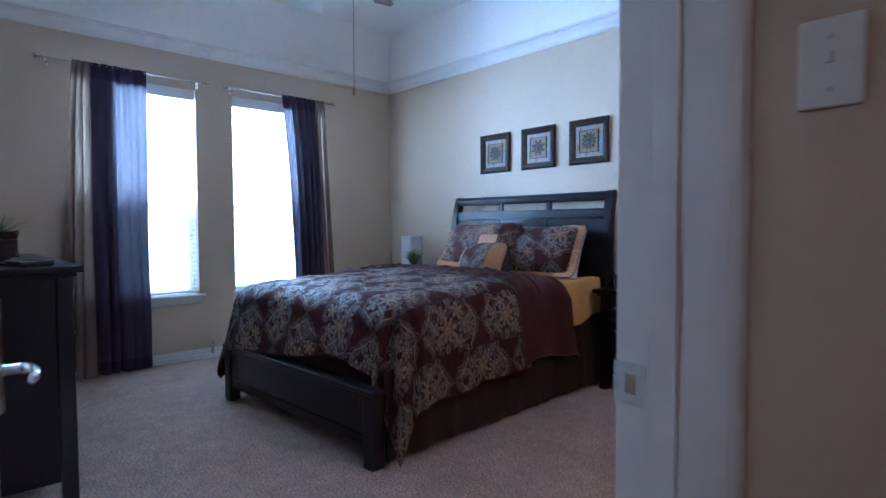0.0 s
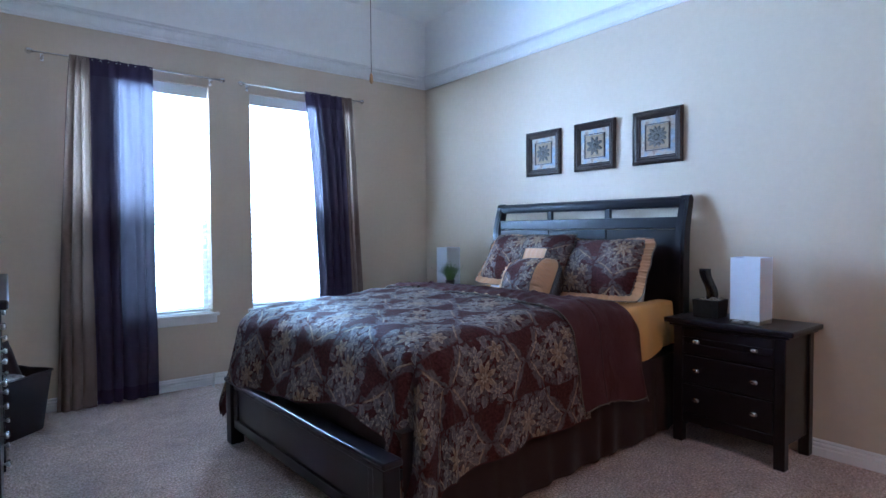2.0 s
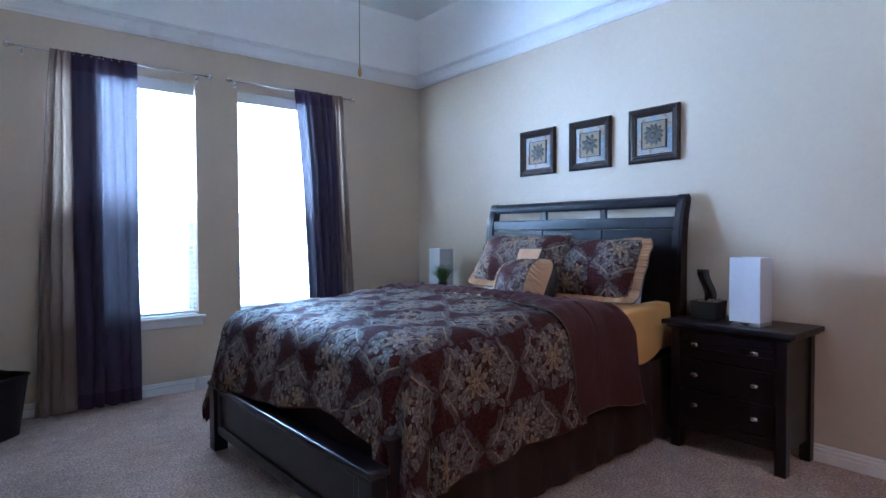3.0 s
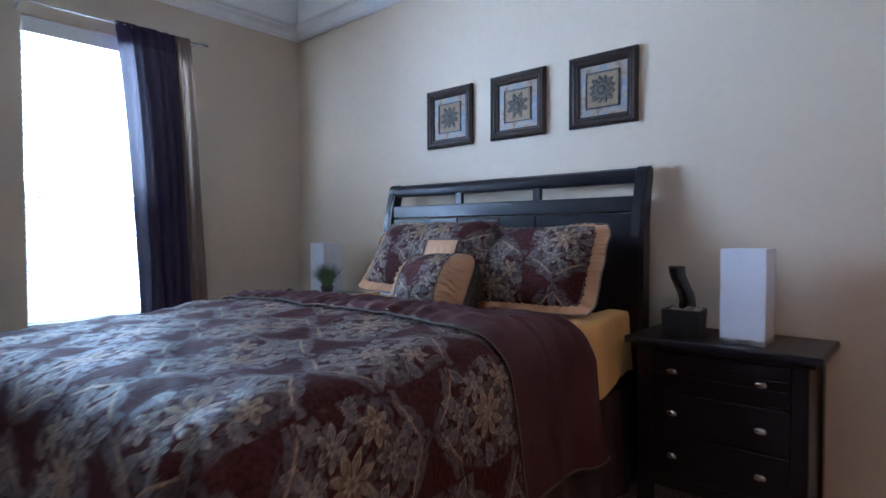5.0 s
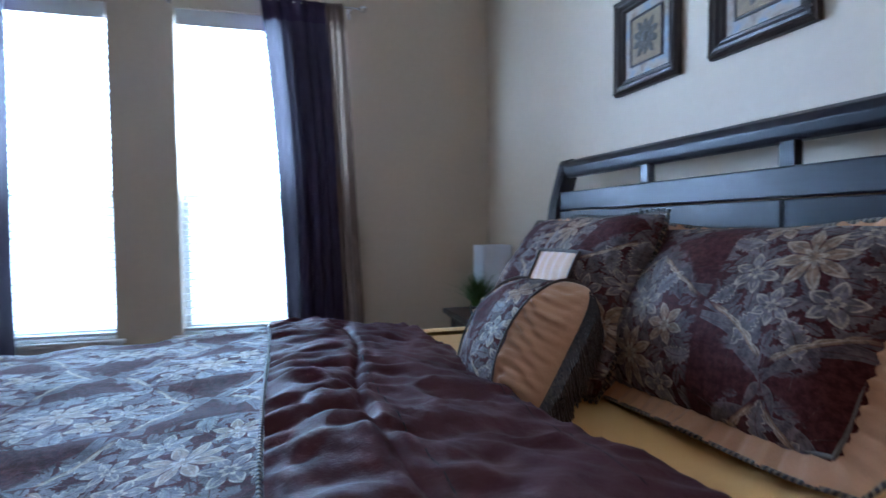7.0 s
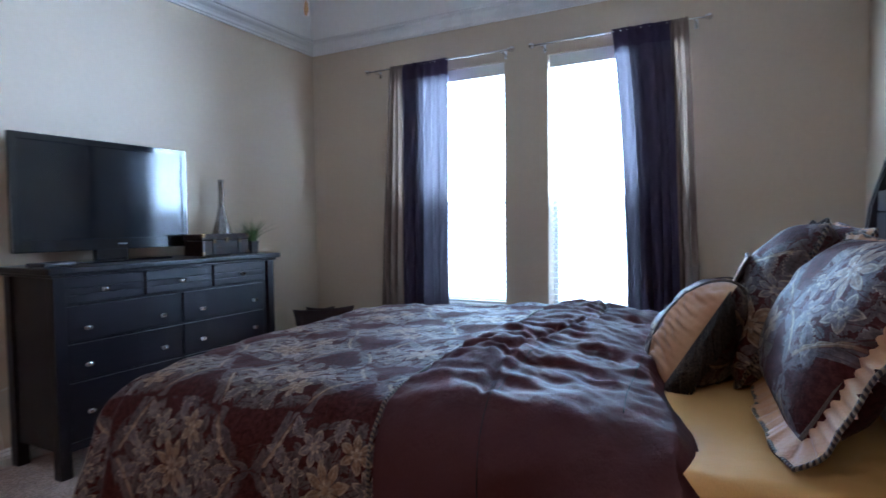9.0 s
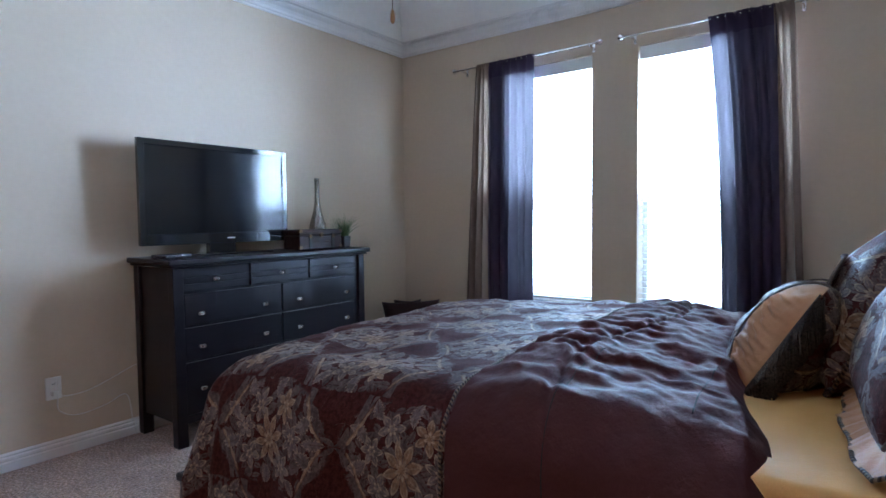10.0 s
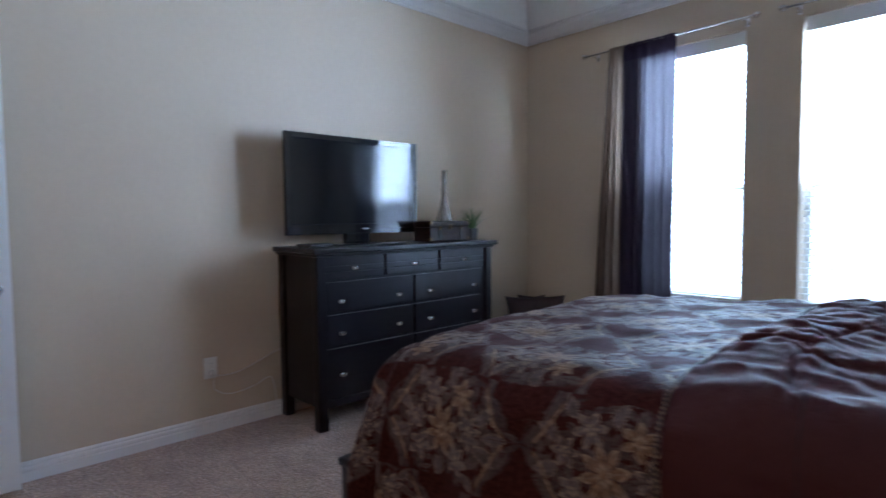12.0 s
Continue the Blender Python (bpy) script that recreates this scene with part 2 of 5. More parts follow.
    gold.append((ribbon, ribbon * (d - band).step(-0.0030, -0.0014).max((d - 0.005).abs().step(0.0014, 0.0006))))
    seeds = berries(60.0, (0.2, 0.9, 0.0), 0.0048, 0.5) * bunch

    fine, patch = noise_tex(t, uv, 420.0, 2.0), noise_tex(t, uv, 5.0, 3.0)
    thread = (Ex(noise_tex(t, uv, 240.0, 2.0, stretch=(1.0, 0.35, 1.0))) * 0.7 + 0.65) * (Ex(noise_tex(t, uv, 75.0, 3.0, 0.7)).step(0.36, 0.62) * 0.75 + 0.55)
    tone = Ex(noise_tex(t, uv, 16.0, 2.0)).step(0.35, 0.65)
    (P, P_line), (G, G_line), (L, L_line) = pale.split(), gold.split(), leafy.split()
    c = mix(t, fine, (0.040, 0.0105, 0.0100), (0.070, 0.0185, 0.0170))
    c = mix(t, L * 0.80, c, mix(t, tone, (0.062, 0.044, 0.042), (0.108, 0.082, 0.076)))
    c = mix(t, P * 0.85, c, mix(t, tone, (0.088, 0.068, 0.064), (0.160, 0.126, 0.114)))
    c = mix(t, G * 0.85, c, mix(t, patch, (0.165, 0.090, 0.048), (0.255, 0.150, 0.082)))
    c = mix(t, L_line * 0.30 * (1.0 - P.max(G)), c, (0.155, 0.120, 0.105))
    c = mix(t, P_line.max(G_line) * 0.85, c, (0.310, 0.222, 0.155))
    c = mix(t, seeds * 0.8, c, (0.20, 0.145, 0.105))
    vary = t.nodes.new("ShaderNodeMix")
    vary.data_type, vary.blend_type = "RGBA", "MULTIPLY"
    vary.inputs[0].default_value = 0.8
    t.links.new(c, vary.inputs[6]), t.links.new(thread.s, vary.inputs[7])
    t.links.new(vary.outputs[2], p.inputs["Base Color"])
    motif = P.max(G).max(seeds).max(L * 0.75)
    t.links.new((motif * -0.20 + 0.68).s, p.inputs["Roughness"])
    t.links.new((motif * 0.12 + 0.04).s, p.inputs["Specular IOR Level"])
    p.inputs["Sheen Weight"].default_value = 0.02
    h = Ex(fine) * 0.3 + Ex(noise_tex(t, uv, 75.0, 3.0, 0.7)) * 0.35 + Ex(noise_tex(t, uv, 20.0, 4.0)) * 1.0
    bump(t, p, h, 0.6, 0.006)
    return m


def glass_mat(name, tint=(1, 1, 1), rough=0.0):
    m, t, p = base_mat(name)
    p.inputs["Base Color"].default_value, p.inputs["Roughness"].default_value = (*tint, 1), rough
    p.inputs["Transmission Weight"].default_value, p.inputs["IOR"].default_value = 1.0, 1.45
    return m


def screen_mesh_mat():
    m, t, p = base_mat("insect_screen")
    tr, ms = t.nodes.new("ShaderNodeBsdfTransparent"), t.nodes.new("ShaderNodeMixShader")
    p.inputs["Base Color"].default_value, p.inputs["Roughness"].default_value = (0.08, 0.08, 0.085, 1), 0.8
    ms.inputs[0].default_value = 0.70
    t.links.new(tr.outputs[0], ms.inputs[1]), t.links.new(p.outputs[0], ms.inputs[2])
    t.links.new(ms.outputs[0], t.nodes["Material Output"].inputs[0])
    return m


def translucent_mat(name, colour, share, rough=0.5):
    m, t, p = base_mat(name)
    c = coords(t)
    t.links.new(ramp(t, noise_tex(t, c, 40.0), [(0.3, shade(colour, 0.96)), (0.7, colour)]), p.inputs["Base Color"])
    p.inputs["Roughness"].default_value = rough
    tr, ms = t.nodes.new("ShaderNodeBsdfTranslucent"), t.nodes.new("ShaderNodeMixShader")
    tr.inputs[0].default_value = (*colour, 1)
    ms.inputs[0].default_value = share
    t.links.new(p.outputs[0], ms.inputs[1]), t.links.new(tr.outputs[0], ms.inputs[2])
    t.links.new(ms.outputs[0], t.nodes["Material Output"].inputs[0])
    return m


def cord_mat():
    """Twisted two-colour cord: the stripe runs round it by its length and turn, held in the UVs."""
    m, t, p = base_mat("twisted_cord")
    Ex.tree = t
    sep = t.nodes.new("ShaderNodeSeparateXYZ")
    t.links.new(coords(t, "UV"), sep.inputs[0])
    f = (Ex(sep.outputs[0]) * 90.0 + Ex(sep.outputs[1])).fract()
    t.links.new(mix(t, f.step(0.42, 0.5) * f.step(0.98, 0.9), (0.02, 0.012, 0.012), (0.19, 0.13, 0.080)), p.inputs["Base Color"])
    p.inputs["Roughness"].default_value = 0.55
    bump(t, p, (f * 6.2832).sin(), 0.5, 0.003)
    return m


WALL = plain("wall_paint", (0.57, 0.445, 0.325), 0.6, vary=0.02, grain=30, big=1.2, relief=0.12, relief_scale=160, spec=0.35)
CEIL = plain("ceiling_paint", (0.90, 0.87, 0.83), 0.6, vary=0.02, grain=25, big=1.0, relief=0.15, relief_scale=120, spec=0.3)
WHITE = plain("white_gloss_trim", (0.76, 0.73, 0.70), 0.32, vary=0.02, grain=20, big=2.0)
CARPET = carpet_mat()
ESPRESSO = wood_mat("espresso_wood", (0.0080, 0.0052, 0.0074), 0.29, (12.0, 1.0, 12.0))
ESPRESSO_UP = wood_mat("espresso_wood_upright", (0.0080, 0.0052, 0.0074), 0.29, (12.0, 12.0, 1.0))
GROOVE = plain("shadow_groove", (0.004, 0.003, 0.003), 0.8, vary=0.1)
NICKEL = plain("brushed_nickel", (0.62, 0.60, 0.57), 0.28, metal=1.0, vary=0.06, grain=120)
CHROME = plain("satin_chrome", (0.72, 0.73, 0.75), 0.16, metal=1.0, vary=0.03)
DAMASK = damask_mat()
BROWN = cloth_mat("brown_satin", (0.066, 0.0175, 0.0180), 0.62, 0.02, 0.08, 700, wrinkle=1.2, spec=0.14)
SKIRT = cloth_mat("bed_skirt_cloth", (0.028, 0.0105, 0.0098), 0.7, 0.04, 0.1, 700, wrinkle=0.4)
GOLD = cloth_mat("gold_sheet", (0.74, 0.38, 0.115), 0.5, 0.06, 0.05, 800, wrinkle=0.5, spec=0.4)
CREAM = cloth_mat("cream_satin", (0.47, 0.225, 0.108), 0.5, 0.04, 0.06, 700, wrinkle=0.9, spec=0.3)
LILAC = cloth_mat("pale_pillowcase", (0.55, 0.53, 0.58), 0.75, 0.2, 0.05, 700, wrinkle=0.4)
PURPLE = cloth_mat("purple_voile", (0.085, 0.058, 0.105), 0.8, 0.06, 0.12, 800, through_light=(0.036, 0.033, 0.036))
PURPLE_HEM = cloth_mat("purple_hem", (0.080, 0.050, 0.100), 0.8, 0.06, 0.12, 800, through_light=(0.003, 0.002, 0.004))
TAN = cloth_mat("taupe_linen", (0.30, 0.20, 0.155), 0.8, 0.2, 0.12, 600, through_light=(0.055, 0.037, 0.026))
CORD = cord_mat()
BRAID = plain("dark_braid", (0.10, 0.075, 0.055), 0.6, vary=0.5, grain=700, relief=0.6, relief_scale=600)
BEADS = plain("beaded_fringe", (0.050, 0.034, 0.026), 0.35, vary=0.98, grain=160, spec=0.3)
SLAT = translucent_mat("blind_slat", (0.88, 0.88, 0.86), 0.60, 0.4)
SHADE = translucent_mat("white_lamp_shade", (0.82, 0.81, 0.84), 0.35, 0.75)
GLASS = glass_mat("window_glass")
SCREEN_MESH = screen_mesh_mat()
BLACK_GLOSS = plain("black_gloss_plastic", (0.010, 0.010, 0.011), 0.09, vary=0.1, coat=0.4)
TV_GLASS = plain("tv_screen", (0.006, 0.006, 0.007), 0.10, vary=0.05, grain=4, big=1.5, spec=0.55)
BLACK_MATT = plain("black_matt", (0.014, 0.013, 0.013), 0.55, vary=0.2)
GREY_MARK = plain("grey_mark", (0.55, 0.56, 0.58), 0.35, vary=0.05)
PLASTIC = plain("white_plastic", (0.74, 0.72, 0.68), 0.4, vary=0.02)
FRAME = wood_mat("picture_frame_wood", (0.030, 0.017, 0.012), 0.33, (8.0, 8.0, 8.0))
GRASS = plain("artificial_grass", (0.075, 0.15, 0.035), 0.5, vary=0.45, grain=90)
POT = plain("dark_pot", (0.028, 0.022, 0.020), 0.5, vary=0.2)
BIN = plain("dark_woven_bin", (0.020, 0.012, 0.012), 0.75, vary=0.5, grain=220, relief=0.6, relief_scale=240)
PEBBLE = plain("river_pebble", (0.36, 0.27, 0.19), 0.5, vary=0.35, grain=40)
LEATHER = plain("brown_leather", (0.030, 0.012, 0.009), 0.5, spec=0.25, vary=0.5, grain=35, big=9, relief=0.4, relief_scale=120)
BRASS = plain("aged_brass", (0.13, 0.075, 0.035), 0.4, metal=1.0, vary=0.2)
SMOKE = plain("mercury_glass", (0.27, 0.24, 0.215), 0.14, metal=0.85, vary=0.5, grain=22, stretch=(6.0, 6.0, 1.0))
PLAQUE = plain("antique_plaque", (0.23, 0.140, 0.070), 0.6, vary=0.2, grain=60, relief=0.3, relief_scale=150)
RELIEF = plain("aged_relief", (0.085, 0.066, 0.046), 0.5, metal=0.2, vary=0.4, grain=90)
FOB = plain("pale_wood_fob", (0.50, 0.26, 0.11), 0.4, vary=0.15)
FAN_WOOD = wood_mat("fan_blade_wood", (0.055, 0.024, 0.014), 0.4, (1.0, 14.0, 14.0))
BRONZE = plain("oiled_bronze", (0.05, 0.032, 0.022), 0.35, metal=0.8, vary=0.2)
PATTERN_CLOTH = plain("speckled_blanket", (0.30, 0.28, 0.27), 0.85, vary=0.75, grain=45)


def slate_mat():
    m, t, p = base_mat("mottled_mat_board")
    c = coords(t)
    f = noise_tex(t, c, 14.0, 5.0, 0.6)
    t.links.new(ramp(t, f, [(0.34, (0.16, 0.085, 0.05)), (0.46, (0.30, 0.22, 0.16)), (0.56, (0.17, 0.185, 0.20)), (0.70, (0.25, 0.275, 0.30))]), p.inputs["Base Color"])
    p.inputs["Roughness"].default_value = 0.5
    return m


SLATE = slate_mat()


# ---- mesh helpers ----
def part(name, bm, material, parent=None, label="", smooth=False):
    me = bpy.data.meshes.new(name)
    bmesh.ops.recalc_face_normals(bm, faces=bm.faces[:])
    bm.to_mesh(me)
    bm.free()
    for q in (material if isinstance(material, (list, tuple)) else [material]):
        me.materials.append(q)
    if smooth:
        me.shade_smooth()
    ob = new(name, me)
    if parent:
        ob.parent = parent
    if label:
        tagged(ob, label)
    return ob


def thing(name, m, label, category, group="", kind=""):
    ob = new(name)
    ob.empty_display_size = 0.1
    ob.matrix_world = m
    return tagged(ob, label, category, group, kind)


def box(x0, x1, y0, y1, z0, z1, bevel=0.0, bm=None, seg=2):
    one = bmesh.new()
    v = [one.verts.new((x, y, z)) for x in (x0, x1) for y in (y0, y1) for z in (z0, z1)]
    for f in ((0, 1, 3, 2), (4, 6, 7, 5), (0, 4, 5, 1), (2, 3, 7, 6), (0, 2, 6, 4), (1, 5, 7, 3)):
        one.faces.new([v[i] for i in f])
    if bevel:
        bmesh.ops.bevel(one, geom=one.edges[:] + one.verts[:], offset=bevel, segments=seg, profile=0.5, affect="EDGES")
    if bm is None:
        return one
    me = bpy.data.meshes.new("tmp")
    one.to_mesh(me)
    bm.from_mesh(me)
    one.free()
    bpy.data.meshes.remove(me)
    return bm


def grid(fn, nu, nv, uv=None, close_u=False, close_v=False, bm=None):
    """A sheet of fn(i / nu, j / nv); uv gives cloth metres."""
    bm = bm or bmesh.new()
    layer = bm.loops.layers.uv.verify() if uv else None
    cu, cv = (nu if close_u else nu + 1), (nv if close_v else nv + 1)
    v = [[bm.verts.new(fn(i / nu, j / nv)) for j in range(cv)] for i in range(cu)]
    for i in range(nu):
        for j in range(nv):
            ids = ((i, j), (i + 1, j), (i + 1, j + 1), (i, j + 1))
            f = bm.faces.new([v[a % cu][b % cv] for a, b in ids])
            if uv:
                for loop, (a, b) in zip(f.loops, ids):
                    loop[layer].uv = uv(a / nu, b / nv)
    return bm


def lathe(profile, n=20, bm=None, centre=(0, 0, 0)):
    """profile: (radius, z) from bottom to top."""
    bm = bm or bmesh.new()
    rings = [[bm.verts.new((centre[0] + r * math.cos(2 * math.pi * k / n), centre[1] + r * math.sin(2 * math.pi * k / n), centre[2] + z)) for k in range(n)] for r, z in profile]
    for a, b in zip(rings, rings[1:]):
        for k in range(n):
            bm.faces.new((a[k], a[(k + 1) % n], b[(k + 1) % n], b[k]))
    bm.faces.new(rings[0]), bm.faces.new(rings[-1])
    return bm


def tube(points, radius, n=8, bm=None):
    """A round bar along points, with its length and turn as UVs."""
    bm = bm or bmesh.new()
    layer = bm.loops.layers.uv.verify()
    pts = [Vector(p) for p in points]
    rings, length, run = [], 0.0, []
    for i, p in enumerate(pts):
        d = (pts[min(i + 1, len(pts) - 1)] - pts[max(i - 1, 0)]).normalized()
        a = d.cross(Vector((0, 0, 1)) if abs(d.z) < 0.9 else Vector((1, 0, 0))).normalized()
        b = d.cross(a)
        r = radius(i / max(1, len(pts) - 1)) if callable(radius) else radius
        rings.append([bm.verts.new(p + r * (math.cos(2 * math.pi * k / n) * a + math.sin(2 * math.pi * k / n) * b)) for k in range(n)])
        length += (p - pts[i - 1]).length if i else 0.0
        run.append(length)
    for i in range(len(pts) - 1):
        for k in range(n):
            f = bm.faces.new((rings[i][k], rings[i][(k + 1) % n], rings[i + 1][(k + 1) % n], rings[i + 1][k]))
            for loop, (l, q) in zip(f.loops, ((run[i], k), (run[i], k + 1), (run[i + 1], k + 1), (run[i + 1], k))):
                loop[layer].uv = (l, q / n)
    bm.faces.new(rings[0]), bm.faces.new(rings[-1])
    return bm


def extrude_profile(profile, axis, a, b, bm=None, bevel=0.0):
    """A closed profile in the two other axes, drawn along axis from a to b."""
    bm = bm or bmesh.new()
    def at(p, s):
        return {"x": (s, p[0], p[1]), "y": (p[0], s, p[1]), "z": (p[0], p[1], s)}[axis]
    A, B = [bm.verts.new(at(p, a)) for p in profile], [bm.verts.new(at(p, b)) for p in profile]
    n = len(profile)
    for k in range(n):
        bm.faces.new((A[k], A[(k + 1) % n], B[(k + 1) % n], B[k]))
    bm.faces.new(A), bm.faces.new(B[::-1])
    if bevel:
        bmesh.ops.bevel(bm, geom=bm.edges[:], offset=bevel, segments=2, profile=0.5, affect="EDGES")
    return bm


def ripple(x, y, z, seed=0.0):
    return noise.noise(Vector((x + seed, y - seed * 0.7, z + seed * 1.3)))


# ---- setting ----
E_X, N_Y, S_Y, Z_CROWN, Z_TRAY = 4.02, 5.0, 0.228, 2.84, 3.33
WINDOWS = ((0.93, 1.826), (2.160, 3.055))
WIN_Z = (0.60, 2.44)


def structure(name, bm, material, label, category):
    return tagged(part(name, bm, material), label, category, kind="structure")


def slab_with_holes(u0, u1, z0, z1, holes, put):
    """Blocks that fill a wall round its openings; put(u0, u1, z0, z1) draws one."""
    edge = u0
    for a, b, lo, hi in sorted(holes):
        put(edge, a, z0, z1)
        if lo > z0:
            put(a, b, z0, lo)
        put(a, b, hi, z1)
        edge = b
    put(edge, u1, z0, z1)


structure("floor", box(-3.4, 4.2, -2.6, 5.2, -0.12, 0.0), CARPET, "beige cut-pile carpet with scattered flecks, wall to wall", "carpet")
bm = bmesh.new()
slab_with_holes(-0.15, E_X + 0.15, 0.0, 3.0, [(a, b, *WIN_Z) for a, b in WINDOWS], lambda a, b, c, d: box(a, b, N_Y, N_Y + 0.2, c, d, bm=bm))
structure("wall_north", bm, WALL, "beige painted wall with two tall window openings", "wall")
structure("wall_east", box(E_X, E_X + 0.15, S_Y - 0.13, N_Y, 0.0, 3.0), WALL, "beige painted wall behind the bed's headboard", "wall")
structure("wall_west", box(-0.15, 0.0, S_Y - 0.13, N_Y, 0.0, 3.0), WALL, "beige painted wall behind the dresser", "wall")
# the wide second opening is added, so less light bounces back north
DOOR_A, ADDED_GAP = (0.0, 0.852), (1.20, E_X)
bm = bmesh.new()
slab_with_holes(0.0, E_X, 0.0, 3.0, [(*DOOR_A, 0.0, 2.06), (*ADDED_GAP, 0.0, 2.45)], lambda a, b, c, d: box(a, b, S_Y - 0.13, S_Y, c, d, bm=bm))
structure("wall_south", bm, WALL, "beige painted wall with a doorway and an added wide opening", "wall")
# plain walls closing an unseen recess south of the bedroom, added to cut bounce
structure("wall_added_west", box(1.05, 1.20, -2.4, S_Y - 0.13, 0.0, 2.6), WALL, "plain beige wall of the added, unseen recess", "wall")
structure("wall_added_east", box(E_X, E_X + 0.15, -2.4, S_Y - 0.13, 0.0, 2.6), WALL, "plain beige wall of the added, unseen recess", "wall")
structure("wall_added_south", box(1.05, E_X + 0.15, -2.55, -2.4, 0.0, 2.6), WALL, "plain beige wall of the added, unseen recess", "wall")
structure("ceiling_added", box(1.05, E_X + 0.15, -2.55, S_Y - 0.13, 2.6, 2.7), CEIL, "white painted ceiling of the added, unseen recess", "ceiling")
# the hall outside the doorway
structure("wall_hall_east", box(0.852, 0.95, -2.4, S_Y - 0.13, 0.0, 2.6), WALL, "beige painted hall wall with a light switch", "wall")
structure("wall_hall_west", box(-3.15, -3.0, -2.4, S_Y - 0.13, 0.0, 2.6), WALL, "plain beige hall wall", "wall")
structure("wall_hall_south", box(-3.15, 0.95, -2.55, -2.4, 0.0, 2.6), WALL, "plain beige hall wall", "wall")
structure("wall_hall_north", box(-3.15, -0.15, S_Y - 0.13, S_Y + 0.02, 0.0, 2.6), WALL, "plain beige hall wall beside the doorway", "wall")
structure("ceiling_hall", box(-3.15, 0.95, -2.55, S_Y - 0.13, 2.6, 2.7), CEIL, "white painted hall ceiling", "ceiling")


def tray_ceiling():
    bm = bmesh.new()
    def ring(ix, iy, z):
        return [bm.verts.new(p) for p in ((ix, S_Y + iy, z), (E_X - ix, S_Y + iy, z), (E_X - ix, N_Y - iy, z), (ix, N_Y - iy, z))]
    rings = [ring(0.0, 0.0, Z_CROWN - 0.02), ring(0.17, 0.24, Z_TRAY), ring(0.17, 0.24, Z_TRAY + 0.12), ring(-0.12, -0.12, Z_TRAY + 0.12), ring(-0.12, -0.12, 3.0), ring(0.0, 0.0, 3.0)]
    for k in range(4):
        q = (k + 1) % 4
        bm.faces.new((rings[0][k], rings[0][q], rings[1][q], rings[1][k]))
        bm.faces.new((rings[3][k], rings[3][q], rings[4][q], rings[4][k]))
    bm.faces.new(rings[1]), bm.faces.new(rings[3])
    for r in (rings[2], rings[5]):
        for v in r:
            bm.verts.remove(v)
    return bm


structure("ceiling", tray_ceiling(), CEIL, "white tray ceiling with steep sloping sides", "ceiling")


def crown():
    prof = ((-0.004, 2.738), (0.012, 2.738), (0.014, 2.750), (0.024, 2.756), (0.030, 2.772), (0.044, 2.790), (0.062, 2.803), (0.070, 2.812), (0.071, 2.824), (0.086, 2.830), (0.088, 2.846), (0.03, 2.849), (-0.004, 2.849))
    bm = bmesh.new()
    rings = [[bm.verts.new(p) for p in ((d, S_Y + d, z), (E_X - d, S_Y + d, z), (E_X - d, N_Y - d, z), (d, N_Y - d, z))] for d, z in prof]
    for i, a in enumerate(rings):
        b = rings[(i + 1) % len(rings)]
        for k in range(4):
            q = (k + 1) % 4
            bm.faces.new((a[k], a[q], b[q], b[k]))
    return bm


structure("trim_crown", crown(), WHITE, "white glossy crown moulding round the ceiling", "moulding")
BASE = ((0.0, 0.0), (0.018, 0.0), (0.018, 0.044), (0.009, 0.050), (0.015, 0.057), (0.015, 0.068), (0.006, 0.074), (0.011, 0.082), (0.004, 0.092), (0.0, 0.092))
for name, axis, a, b, flip, at in (("baseboard_north", "x", 0.018, E_X - 0.018, -1, N_Y), ("baseboard_east", "y", S_Y + 0.018, N_Y, -1, E_X), ("baseboard_west", "y", S_Y + 0.018, N_Y, 1, 0.0), ("baseboard_south", "x", 0.914, 1.20, 1, S_Y)):
    structure(name, extrude_profile([(at + flip * d, z) for d, z in BASE], axis, a, b), WHITE, "white moulded baseboard along the wall", "baseboard")


def casing(name, a, b, y, out):
    """Flat moulded trim beside and over a doorway in the corner, standing out from the wall at y."""
    bm = bmesh.new()
    box(b + 0.002, b + 0.058, y, y + out, 0.0, 2.118, 0.004, bm)
    box(a, b + 0.002, y, y + out, 2.062, 2.118, 0.004, bm)
    return structure(name, bm, WHITE, "white painted door casing", "door trim")


casing("trim_door_room", *DOOR_A, S_Y, 0.010)


